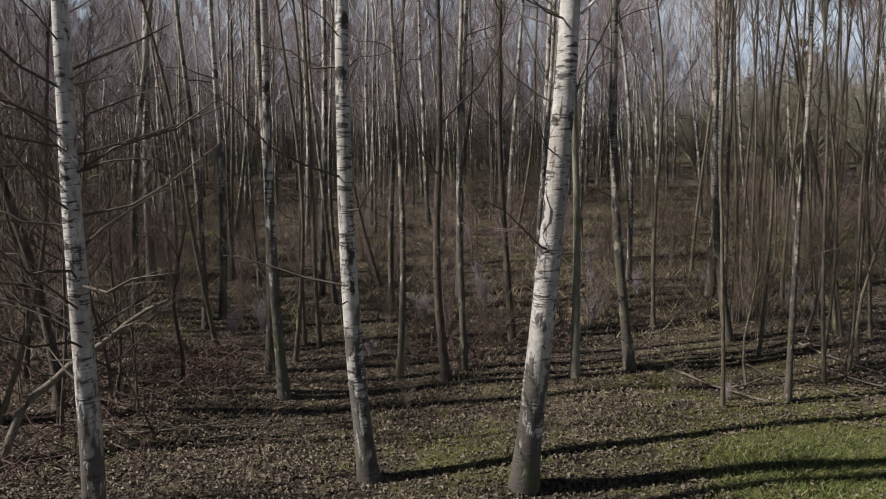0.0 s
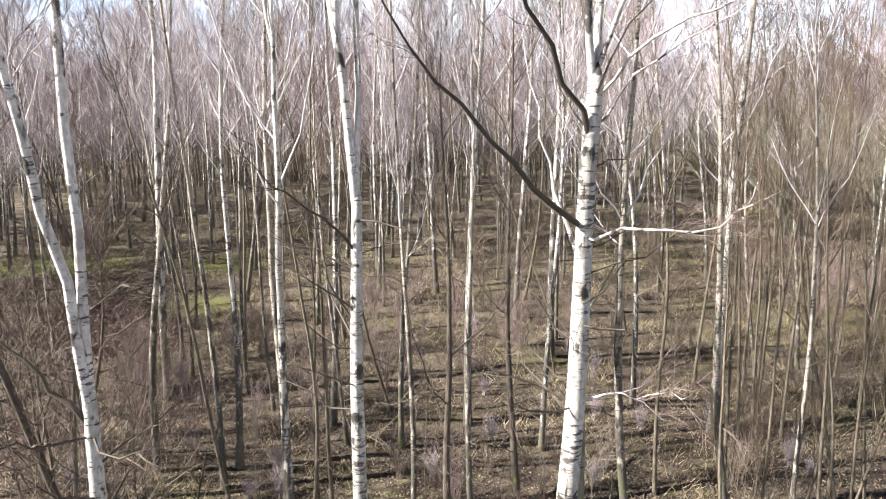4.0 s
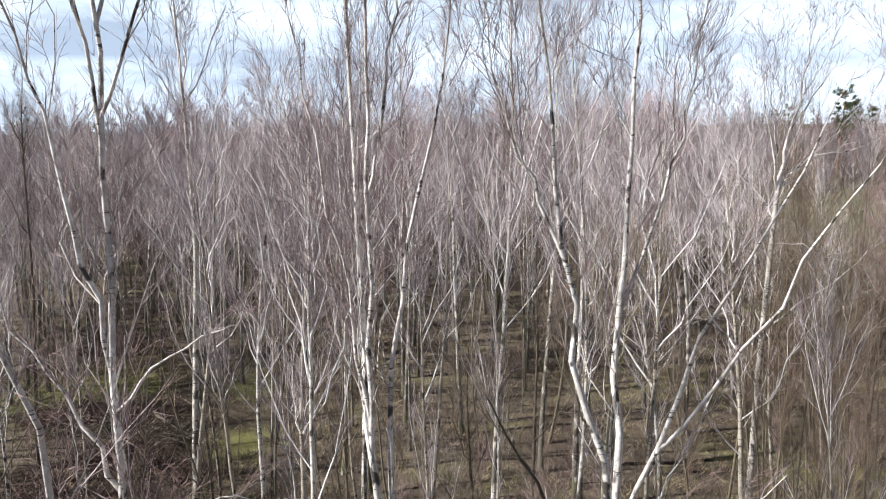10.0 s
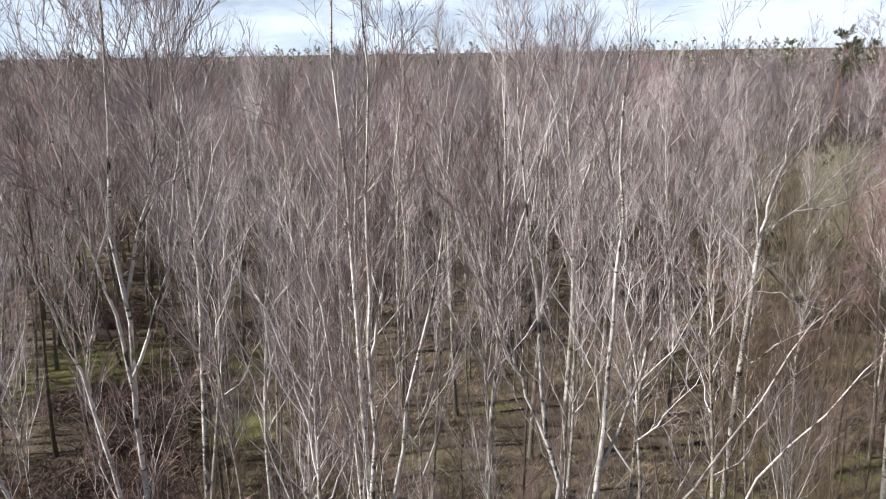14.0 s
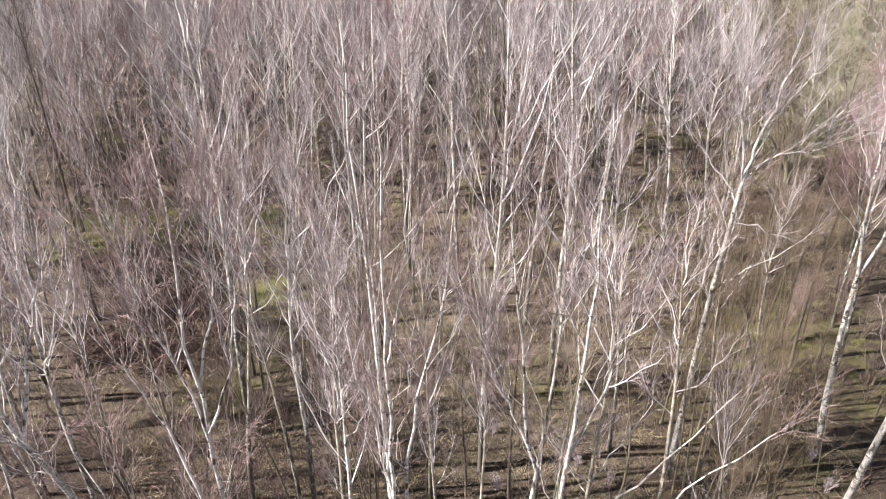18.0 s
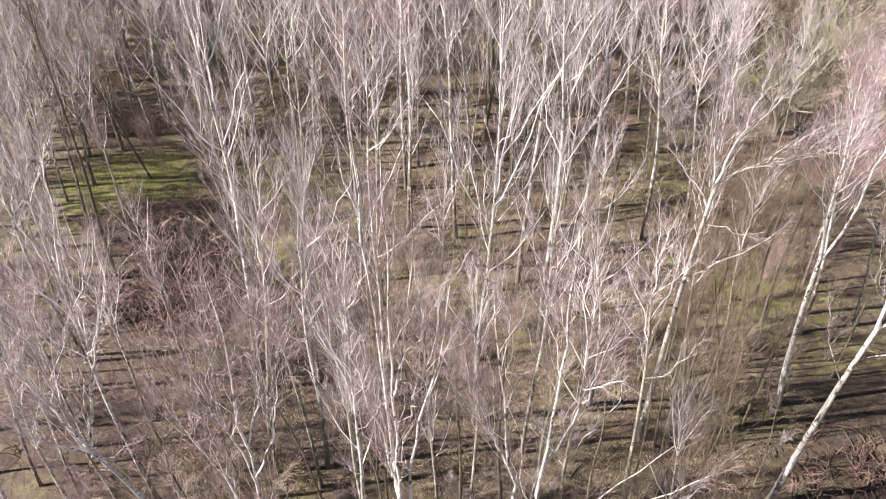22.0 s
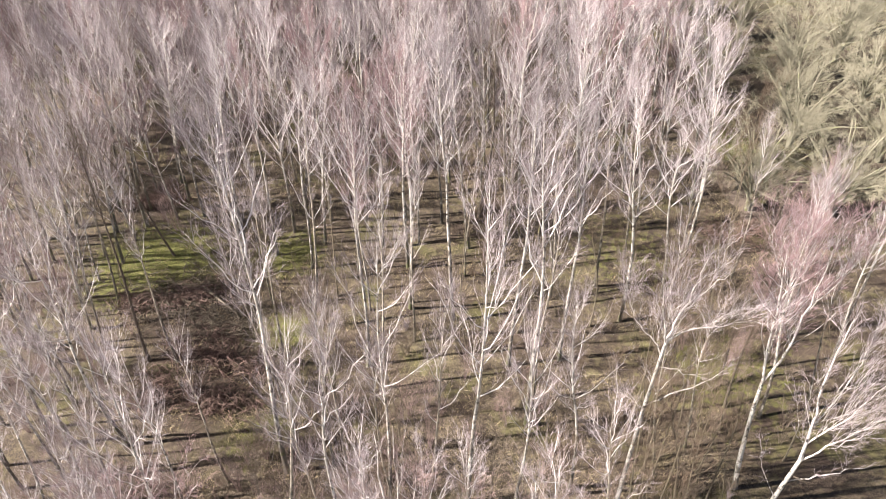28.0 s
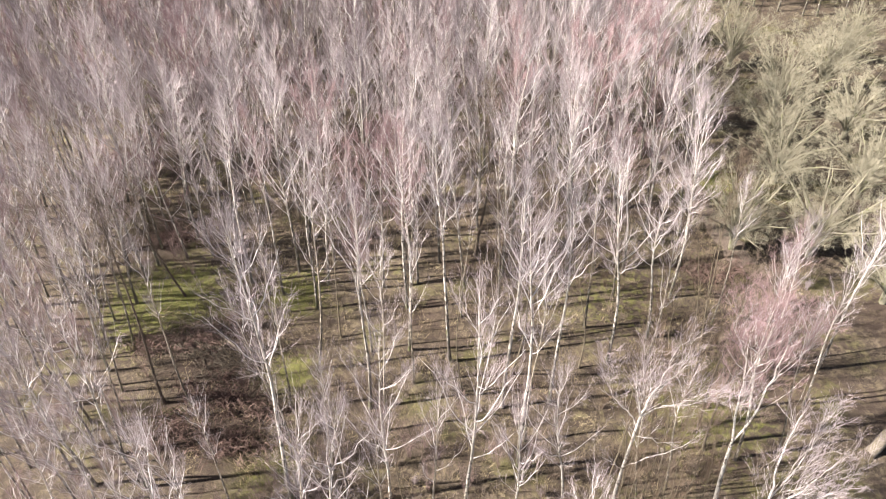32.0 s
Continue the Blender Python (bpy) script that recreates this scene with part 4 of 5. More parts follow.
for a in range(6):
    y = 17.5 + 9 * ((a * 0.618) % 1)
    plant(("thin", "dark", "thin")[a % 3], a % 3, y * (0.42 + 0.22 * ((a * 0.377 + 0.25) % 1)), y, rnd.gauss(-0.04, 0.04), 11.5 + 2.0 * ((a * 0.29) % 1), 0.75)
for a in range(14):
    plant("far", a % 5, 27 + 26 * ((a * 0.618) % 1), 72 + 11 * ((a * 0.377) % 1), rnd.gauss(0, 0.04), rnd.uniform(11, 13.5), 1.1)
plant("pale", 3, 10.33, 19.45, -0.08, 9.5, 1.1)
plant("thin", 2, 7.5, 15.9, -0.02, 8.0, 1.1)
plant("dark", 1, -17.7, 32.5, -0.19, 10.5, 0.95, label="dark-footed tree leaning over a mossy clearing")
plant("dark", 0, -16.1, 24.0, 0.10, 14.7, 0.75, label="tall dark alder at the edge of a mossy clearing")
plant("pale", 1, -14.5, 23.8, 0.04, 12.0, 0.9)
plant("pale", 3, -24.8, 31.7, 0.12, 11.0, 1.2)
plant("birch", 5, -7.6, 17.8, 0.055, 18.2, 1.0)
plant("pale", 2, -8.0, 26.7, 0.10, 14.0, 1.0)
plant("birch", 1, -4.7, 24.0, 0.027, 15.5, 0.95)
plant("birch", 3, -2.8, 28.1, -0.012, 15.0, 1.0)
plant("birch", 0, -3.2, 31.6, 0.011, 14.5, 1.0)
plant("birch", 5, 2.5, 24.1, 0.053, 15.5, 1.0)
plant("birch", 1, 3.2, 20.5, 0.003, 16.5, 1.0)
plant("thin", 1, 7.0, 27.0, -0.15, 9.5, 1.2)
plant("birch", 4, 8.7, 27.5, -0.08, 14.5, 1.05)
plant("birch", 0, 11.3, 29.3, -0.048, 12.0, 1.1)
plant("pale", 2, 8.8, 18.7, -0.10, 10.0, 1.0)
plant("pink", 0, 14.2, 21.2, -0.10, 12.0, 1.05)
plant("birch", 0, 0.5, 16.4, 0.005, 17.0, 0.85)
plant("birch", 4, 4.9, 17.3, -0.074, 11.8, 0.95)
plant("birch", 5, 5.1, 24.5, 0.026, 14.6, 0.95)
plant("thin", 0, 9.1, 16.1, -0.15, 9.0, 1.2)
plant("pale", 1, -23.2, 24.8, 0.15, 11.0, 1.3)
plant("birch", 4, -15.3, 19.0, 0.0, 12.5, 1.2)
plant("birch", 0, -17.9, 19.0, 0.04, 11.5, 1.2)
plant("pale", 0, -3.5, 22.6, 0.011, 13.0, 0.9)
plant("birch", 0, -4.7, 14.4, 0.09, 14.0, 0.85)
plant("birch", 4, -2.9, 16.3, 0.068, 15.0, 0.85)
plant("pale", 0, -1.1, 15.2, 0.06, 12.9, 0.85)
plant("birch", 5, -0.4, 27.3, -0.006, 16.3, 0.95)
plant("dark", 2, 1.1, 36.8, 0.01, 13.0, 1.2)
plant("birch", 1, -7.7, 38.5, 0.06, 14.0, 1.2)
plant("birch", 3, -10.6, 37.8, 0.11, 14.0, 1.1)
plant("birch", 5, -3.3, 38.5, 0.032, 14.0, 1.1)
plant("birch", 2, 3.6, 37.4, 0.047, 15.0, 1.2)
plant("birch", 0, 7.1, 35.1, -0.018, 14.5, 1.05)
plant("birch", 4, -18.6, 38.3, 0.15, 12.5, 1.2)
plant("pale", 3, -25.1, 38.2, 0.15, 12.5, 1.4)
plant("birch", 1, -13.6, 33.7, 0.049, 13.5, 1.2)
plant("birch", 3, 10.8, 35.2, -0.088, 10.5, 1.2)
plant("birch", 4, 14.3, 35.8, 0.0, 9.0, 1.3)

# ---- willows by the path ----
def willow(seed, H, W):
    """A broad many-stemmed bush tree with a rounded dense crown of olive twigs."""
    rng = np.random.default_rng(seed)
    top = tagged(new("willow_tree"), "broad rounded willow with dense grey-olive bare twigs", "willow", "willows")
    n = 16
    az = np.arange(n) * GOLD
    out = W * 0.5 * np.sqrt((np.arange(n) + 0.6) / n)
    s = np.linspace(0, 1, 8)[None, :, None]
    tip = np.stack([np.cos(az) * out, np.sin(az) * out, H * (0.8 - 0.32 * (out / (W * 0.5)) ** 2)], 1)[:, None]
    P = tip * np.concatenate([s**1.7, s**1.7, s**0.85], 2) + rng.normal(size=(n, 8, 3)) * 0.08 * s
    P[:, 0] = tip[:, 0] * 0.02 + [0, 0, -0.15]
    R = 0.12 * (1 - 0.8 * s[:, :, 0]) * rng.uniform(0.8, 1.2, (n, 1))
    for a, b in zip(P, R):
        part("stem", mesh("stem", [(*tubes(a[None], b[None], 6), BARK_GREY)]), top)
    BP, BR = sprout(rng, P, R, 11, 0.2, 1.0, H * 0.17, 1.1, 0.3, 5, 0.010, (0, 0, 0.2), 0.2, 0.011)
    CP, CR = sprout(rng, BP, BR, 6, 0.15, 1.0, H * 0.085, 1.6, 0.2, 4, 0.010, (0, 0, 0.1), 0.3, 0.008)
    W1 = sprout(rng, CP, CR, 12, 0.05, 1.0, 0.3, 2.4, 0.35, 2, 0.02, (0, 0, 0), 0.2, 0.0075)
    part("crown", mesh("crown", [(*tubes(BP, BR, 3), TWIG_OLIVE), (*tubes(CP, CR, 3), TWIG_OLIVE), (*tubes(W1[0], np.minimum(W1[1], 0.0075), 3), TWIG_OLIVE)], False), top, "grey-olive twigs")
    tagged(top.children[-1], kind="stuff")
    return top


willows = [willow(31, 9.0, 10.5), willow(32, 8.5, 11.0), willow(33, 7.5, 8.5)]
spots = [(18.6, 37.6, 1.0), (23.6, 37.0, 1.0), (20.0, 53.5, 1.0), (27.6, 56.5, 1.05), (31.9, 52.0, 0.9), (19.5, 64.0, 1.0), (26.5, 32.5, 0.95),
         (24.0, 45.5, 1.0), (29.5, 43.5, 1.0), (34.0, 39.0, 1.0), (25.5, 51.0, 0.95), (33.0, 60.0, 1.1), (26.0, 65.0, 1.0), (39.0, 50.0, 1.0), (37.5, 66.0, 1.0),
         (22.0, 71.0, 1.0), (32.0, 33.0, 0.9)]
for a, (x, y, q) in enumerate(spots):
    m = lean_pose(x, y, 0, 0, a * 1.9, q * (0.92 + 0.16 * ((a * 0.618) % 1)))
    if a < 3:
        willows[a].matrix_basis = m
    else:
        copy_thing(willows[a % 3], m)
    planted.append((x, y))


# ---- the rest of the wood ----
def clear(x, y, gap):
    return all((x - a) ** 2 + (y - b) ** 2 > gap * gap for a, b in planted)


def open_place(x, y):
    """The mossy clearing, a long gap in the wood, and two smaller openings."""
    w = min(max(((x + 17.5) * 5.0 + (y - 33.0) * -13.5) / (25.0 + 182.25), 0.0), 1.0)
    return math.hypot(x + 17.5 - 5.0 * w, y - 33.0 + 13.5 * w) < 3.3 or math.hypot(x - 19.4, y - 44.0) < 3.5 or math.hypot(x + 34, y - 64) < 4


def willow_side(x, y):
    return x > 16.0 + 0.04 * (y - 30) and y > 28 and y < 80


count, tries = 0, 0
while count < 125 and tries < 4000:
    tries += 1
    y = rnd.uniform(12.0, 46.0)
    x = rnd.uniform(-0.72 * y - 6, 0.66 * y + 3)
    if not clear(x, y, 2.2) or open_place(x, y) or willow_side(x, y) or (y < 25 and -9 < x < 14):
        continue
    kind = rnd.choice(("birch", "birch", "pale", "pale", "thin")) if x > -12 else rnd.choice(("birch", "pale", "birch", "dark", "pale"))
    if y > 33:
        plant("far", rnd.randrange(5), x, y, rnd.gauss(0, 0.04) - 0.004 * x, rnd.uniform(10.0, 15), rnd.uniform(0.85, 1.0), rnd.gauss(0, 0.03))
        count += 1
        continue
    plant(kind, rnd.randrange({"birch": 6, "pale": 4, "thin": 3, "dark": 3}[kind]), x, y, rnd.gauss(0, 0.04) - 0.004 * x, rnd.uniform(10, 14.5), rnd.uniform(0.75, 0.95), rnd.gauss(0, 0.03))
    count += 1
count, tries = 0, 0
while count < 75 and tries < 4000:
    tries += 1
    x, y = rnd.uniform(-38.0, -17.0), rnd.uniform(18.0, 50.0)
    if not clear(x, y, 1.7) or open_place(x, y) or x < -0.8 * y - 4 or (x > -20 and y < 36):
        continue
    kind = rnd.choice(("birch", "pale")) if y < 27 else "far"
    plant(kind, rnd.randrange({"birch": 6, "pale": 4, "far": 5}[kind]), x, y, rnd.gauss(0.05, 0.04), rnd.uniform(9.5, 12.5), rnd.uniform(0.9, 1.15), rnd.gauss(0, 0.03))
    count += 1
count, tries = 0, 0
while count < 14 and tries < 4000:
    tries += 1
    x, y = rnd.uniform(-27.0, -9.0), rnd.uniform(11.0, 25.0)
    if not clear(x, y, 1.7) or open_place(x, y) or x < -y - 3 or x > -0.72 * y:
        continue
    kind = rnd.choice(("birch", "pale", "birch"))
    plant(kind, rnd.randrange({"birch": 6, "pale": 4}[kind]), x, y, rnd.gauss(0.06, 0.04), rnd.uniform(9.5, 12.5), rnd.uniform(0.85, 1.0), rnd.gauss(0, 0.03))
    count += 1
count, tries = 0, 0
while count < 26 and tries < 4000:
    tries += 1
    x, y = rnd.uniform(-32.0, -15.0), rnd.uniform(17.0, 34.0)
    if not clear(x, y, 1.5) or open_place(x, y) or x < -0.95 * y - 2 or (x > -19 and y > 24):
        continue
    plant("far", rnd.randrange(5), x, y, rnd.gauss(0.07, 0.04), rnd.uniform(9.5, 12.0), rnd.uniform(0.9, 1.05), rnd.gauss(0, 0.03))
    count += 1
count, tries = 0, 0
while count < 55 and tries < 4000:
    tries += 1
    y = rnd.uniform(11.5, 34.0) if count < 40 else rnd.uniform(19.0, 46.0)
    x = rnd.uniform(-0.68 * y - 1, 0.66 * y + 1)
    if not clear(x, y, 0.8) or open_place(x, y) or willow_side(x, y):
        continue
    plant("sapling", rnd.randrange(3), x, y, rnd.gauss(0, 0.08), rnd.uniform(3.0, 6.5), rnd.uniform(0.8, 1.2), rnd.gauss(0, 0.06))
    count += 1
for a in range(9):
    y = 12.5 + 17 * ((a * 0.618) % 1)
    x = y * (0.40 + 0.32 * ((a * 0.377 + 0.1) % 1))
    plant("sapling", a % 3, x, y, rnd.gauss(-0.04, 0.06), rnd.uniform(4.5, 7.5), rnd.uniform(0.8, 1.1), rnd.gauss(0, 0.05))
for a in range(12):
    y = 8.5 + 6 * ((a * 0.618) % 1)
    x = y * (-0.42 - 0.26 * ((a * 0.377 + 0.1) % 1))
    plant("sapling", a % 3, x, y, rnd.gauss(0, 0.12), rnd.uniform(2.5, 5), rnd.uniform(0.9, 1.3), rnd.gauss(0, 0.05))
for x, y in ((-8.4, 7.3), (-11.5, 8.2), (-12.8, 5.6), (-14.0, 9.0), (-9.9, 10.9)):
    plant("pale", rnd.randrange(4), x, y, rnd.gauss(0, 0.04), rnd.uniform(9, 12), 1.0)
count, tries = 0, 0
while count < 165 and tries < 9000:
    tries += 1
    y = rnd.uniform(40.0, 62.0)
    x = rnd.uniform(-0.75 * y - 4, 0.72 * y + 2)
    if not clear(x, y, 2.1) or open_place(x, y) or willow_side(x, y):
        continue
    plant("far", rnd.randrange(5), x, y, rnd.gauss(0, 0.04), rnd.uniform(10.0, 15.5), rnd.uniform(0.9, 1.05), rnd.gauss(0, 0.03))
    count += 1


def far_wood(name, y0, y1, n, seed, lo, hi, fine, thick, twig=TWIG, fan=0.5, out=0.36, up=0.7, label="distant bare birch wood, a purplish-brown mass of twigs"):
    """The distant birch wood as one mass of thin trunks and crowns."""
    rng = np.random.default_rng(seed)
    y = y0 + (y1 - y0) * rng.uniform(0, 1, n) ** 1.3
    x = rng.uniform(-0.85, 0.85, n) * y
    keep = ~((x > 16.5) & (y < 80))
    x, y = x[keep], y[keep]
    n = len(x)
    H = rng.uniform(lo, hi, n)
    P = np.stack([np.stack([x, y, 0 * x - 0.2], 1), np.stack([x, y, H * 0.5], 1), np.stack([x + rng.normal(0, 0.3, n), y, H], 1)], 1)
    R = np.array([0.10, 0.065, 0.015]) * np.ones((n, 1))
    under = 3 if y1 < 200 else 1
    ux, uy = np.repeat(x, under) + rng.normal(0, 3, n * under), np.repeat(y, under) + rng.normal(0, 3, n * under)
    uh = rng.uniform(2.5, 8.0, n * under)
    UP = np.stack([np.stack([ux, uy, 0 * ux - 0.1], 1), np.stack([ux + rng.normal(0, 0.2, len(ux)), uy, uh * 0.5], 1), np.stack([ux + rng.normal(0, 0.5, len(ux)), uy, uh], 1)], 1)
    UR = np.array([0.05, 0.035, 0.01]) * np.ones((len(ux), 1))
    UB = sprout(rng, UP, UR, 8, 0.1, 0.98, 1.8, 0.7, 0.4, 2, 0.02, (0, 0, 0), 0.3, thick * 1.4)
    LP, LR = sprout(rng, P, R, int(7 * fine), 0.3, 0.95, 4.0, out, up, 3, 0.014, (0, 0, 0.2), 0.6, thick * 1.2)
    W = sprout(rng, LP, LR, int(5 * fine), 0.15, 1.0, 1.3, fan, 0.35 if fan < 1 else -0.1, 2, 0.02, (0, 0, 0), 0.3, thick)
    tagged(new(name, mesh(name, [(*tubes(P, R, 3), BARK_PALE), (*tubes(LP, LR, 3), BRANCH), (*tubes(UP, UR, 3), BARK_PALE), (*tubes(*UB, 3), TWIG), (*tubes(W[0], np.minimum(W[1], thick), 3), twig)], False)),
           label, "wood", kind="stuff")


far_wood("far_wood", 62, 108, 600, 70, 8.5, 12.0, 1.8, 0.013, TWIG, 0.6)
far_wood("far_wood", 84, 125, 330, 74, 9.0, 12.0, 1.5, 0.018, TWIG, 0.7, 0.5, 0.5)
far_wood("far_wood", 105, 190, 800, 71, 9.5, 12.5, 1.0, 0.03, TWIG, 0.9, 0.7, 0.4)
far_wood("far_wood", 190, 300, 800, 72, 12.0, 16.0, 1.0, 0.05, TWIG, 1.0, 0.9, 0.3)
far_wood("far_wood", 300, 460, 420, 73, 10, 18, 1.0, 0.24, NEEDLES, 1.6, 1.3, 0.1, "distant dark green pine wood along the horizon")

# ---- pines on the skyline ----
def pine(seed, H):
    rng = np.random.default_rng(seed)
    top = tagged(new("pine_tree"), "dark green pine standing above the distant bare wood", "pine", "skyline pines")
    P = np.stack([np.linspace(0, 0.5, 8), np.zeros(8), np.linspace(-0.2, H, 8)], 1)
    R = 0.22 * (1 - 0.85 * np.linspace(0, 1, 8))
    part("trunk", mesh("trunk", [(*tubes(P[None], R[None], 7), PINE_BARK)]), top)
    LP, LR = sprout(rng, P[None], R[None], 40, 0.5, 0.99, 3.9, 1.3, 0.05, 4, 0.012, (0, 0, 0.15), 0.62, 0.03)
    CP, CR = sprout(rng, LP, LR, 6, 0.2, 1.0, 0.9, 0.9, 0.3, 2, 0.02, (0, 0, 0), 0.2, 0.03)
    W = sprout(rng, CP, CR, 14, 0.1, 1.0, 0.55, 1.1, 0.25, 2, 0.2, (0, 0, 0), 0.1, 0.05)
    part("crown", mesh("crown", [(*tubes(LP, LR, 4), PINE_BARK), (*tubes(CP, CR, 3), PINE_BARK), (*tubes(W[0], np.full_like(W[1], 0.05), 3), NEEDLES)], False), top, "tufted green needles")
    return top


pines = [pine(81, 22.0), pine(82, 20.0)]
for a in range(12):
    d = 175 + 130 * ((a * 0.618) % 1) if a > 1 else 125 + 12 * a
    ang = -0.62 + 1.24 * ((a * 0.371 + 0.13) % 1) if a > 5 else 0.476 + 0.085 * (a / 5.0)
    q = 0.82 + 0.16 * ((a * 0.77) % 1) if a > 1 else 1.0
    m = lean_pose(d * math.sin(ang), d * math.cos(ang), 0, 0, a * 2.2, q, 1.0 if a > 1 else 0.74)
    if a < 2:
        pines[a].matrix_basis = m
    else:
        copy_thing(pines[a % 2], m)


# ---- undergrowth ----
def shrub(seed, H, n, twig):
    rng = np.random.default_rng(seed)
    top = tagged(new("shrub"), "low bare thicket of thin brown shoots", "shrub", "undergrowth")
    az, tilt = rng.uniform(0, 6.28, n), rng.uniform(0.08, 0.5, n)
    L = H * rng.uniform(0.5, 1.1, n)
    s = np.linspace(0, 1, 5)[None, :, None]
    d = np.stack([np.cos(az) * tilt, np.sin(az) * tilt, np.ones(n)], 1)[:, None]
    P = d * L[:, None, None] * s + rng.normal(size=(n, 5, 3)) * 0.03 * s
    P[:, 0] += np.stack([np.cos(az) * 0.12, np.sin(az) * 0.12, 0 * az - 0.05], 1)
    R = 0.011 * (1 - 0.7 * s[:, :, 0]) * np.ones((n, 1))
    tagged(part("shoot_clump", mesh("shoot_clump", [(*tubes(P, R, 4), twig)]), top), kind="stuff")
    BP, BR = sprout(rng, P, R, 6, 0.25, 1.0, H * 0.3, 0.7, 0.2, 3, 0.008, (0, 0, 0), 0.3, 0.005)
    W = sprout(rng, BP, BR, 3, 0.2, 1.0, H * 0.14, 0.7, 0.1, 2, 0.01, (0, 0, 0), 0.2, 0.005)
    tagged(part("twig_clump", mesh("twig_clump", [(*tubes(BP, BR, 3), twig), (*tubes(W[0], W[1], 3), twig)], False), top), kind="stuff")
    return top


shrubs = [shrub(41, 1.6, 14, TWIG_DARK), shrub(42, 2.2, 11, TWIG_DARK), shrub(43, 1.1, 18, TWIG), shrub(44, 3.4, 8, TWIG_DARK), shrub(45, 4.2, 15, TWIG_RED), shrub(46, 3.6, 16, TWIG_TAN)]
placed = [False] * 6
count, tries = 0, 0
while count < 140 and tries < 3000:
    tries += 1
    y = rnd.uniform(9.0, 50.0) if count > 90 else rnd.uniform(9.5, 24.0)
    x = rnd.uniform(-0.7 * y - 2, 0.66 * y + 2)
    if open_place(x, y) or (y < 13 and -4 < x < 4.5 and rnd.random() < 0.6):
        continue
    a = rnd.randrange(4)
    m = lean_pose(x, y, 0, 0, rnd.uniform(0, 6.28), rnd.uniform(0.7, 1.2) * (0.45 if y < 13 else 0.75 if y < 18 else 1.0))
    if placed[a]:
        copy_thing(shrubs[a], m)
    else:
        placed[a] = True
        shrubs[a].matrix_basis = m
    count += 1
for x, y, w, n, a in ((-5.0, 15.5, 1.6, 5, 4), (13.5, 30.5, 2.2, 9, 5), (14.5, 25.3, 1.5, 12, 4), (8.5, 23.0, 2.0, 4, 5), (10.0, 18.5, 1.8, 6, 5), (-17.5, 20.0, 2.5, 5, 4), (-20.0, 24.0, 2.0, 4, 4),
                      (-3.5, 20.5, 2.0, 5, 4), (1.5, 19.0, 2.0, 3, 4), (3.0, 30.0, 3.0, 5, 5), (-19.5, 35.5, 1.8, 5, 4), (-21.0, 26.0, 2.0, 5, 4), (9.5, 15.0, 1.5, 4, 5),
                      (-8.5, 17.5, 1.8, 12, 4), (2.0, 22.0, 1.6, 6, 4), (-12.5, 13.0, 1.3, 8, 4), (-9.8, 12.6, 1.0, 6, 4), (-16.5, 16.0, 1.6, 8, 4), (-20.5, 20.5, 1.8, 8, 4)):
    for _ in range(n):
        m = lean_pose(x + rnd.gauss(0, w), y + rnd.gauss(0, w), 0, 0, rnd.uniform(0, 6.28), rnd.uniform(0.6, 1.05))
        if placed[a]:
            copy_thing(shrubs[a], m)
        else:
            placed[a] = True
            shrubs[a].matrix_basis = m
for a, label in ((4, "tall thicket of fine reddish-brown birch shoots"), (5, "olive-brown thicket of thin shoots")):
    for ob in [o for o in bpy.data.objects if o.parent is None and o.name.startswith("shrub") and o.children and o.children[0].data == shrubs[a].children[0].data]:
        tagged(ob, label)


def bramble(x, y, wx, wy, n, seed):
    """Low tangle of arching dark stems."""
    rng = np.random.default_rng(seed)
    az = rng.uniform(0, 6.28, n)
    knot = rng.uniform(-1.8, 1.8, (14, 2))[rng.integers(0, 14, n)] + rng.normal(0, 0.35, (n, 2))
    px, py = x + wx * knot[:, 0], y + wy * knot[:, 1]
    L, h = rng.uniform(0.4, 1.3, n), rng.uniform(0.08, 0.5, n)
    s = np.linspace(0, 1, 5)[None]
    P = np.stack([px[:, None] + np.cos(az)[:, None] * L[:, None] * s, py[:, None] + np.sin(az)[:, None] * L[:, None] * s,
                  height_at(px, py)[:, None] + h[:, None] * np.sin(s * 3.0)], -1)
    P[:, 1:] += rng.normal(size=(n, 4, 3)) * 0.04
    P[..., 2] = np.maximum(P[..., 2], -0.05)
    R = np.array([0.020, 0.018, 0.016, 0.013, 0.005]) * rng.uniform(0.6, 1.3, (n, 1)) * (0.4 if y < 14 else 1.0)
    B = sprout(rng, P, R, 2, 0.2, 0.9, 0.35, 0.9, 0.3, 2, 0.02, (0, 0, 0), 0.2, 0.004 if y < 14 else 0.009)
    tagged(new("bramble", mesh("bramble", [(*tubes(P, R, 3), BRAMBLE), (*tubes(*B, 3), BRAMBLE)], False)), "dark red-brown bramble tangle low on the ground", "bramble", kind="stuff")


for a, (x, y, wx, wy, n) in enumerate(((-16.0, 28.8, 1.5, 0.7, 900), (-12.4, 22.6, 1.9, 0.9, 1000), (-13.5, 25.2, 1.2, 0.5, 400), (-20.5, 38.5, 1.2, 0.8, 600), (-13.0, 15.5, 1.8, 1.2, 240),
                                       (-5.2, 10.6, 1.2, 0.7, 500), (0.5, 12.6, 0.8, 0.6, 260), (13.2, 14.8, 1.2, 0.9, 420), (17.0, 34.5, 1.2, 1.0, 500), (-9.0, 12.0, 1.2, 0.8, 400), (-4.5, 8.2, 0.6, 0.5, 220))):
    bramble(x, y, wx, wy, n // 2, 300 + a)


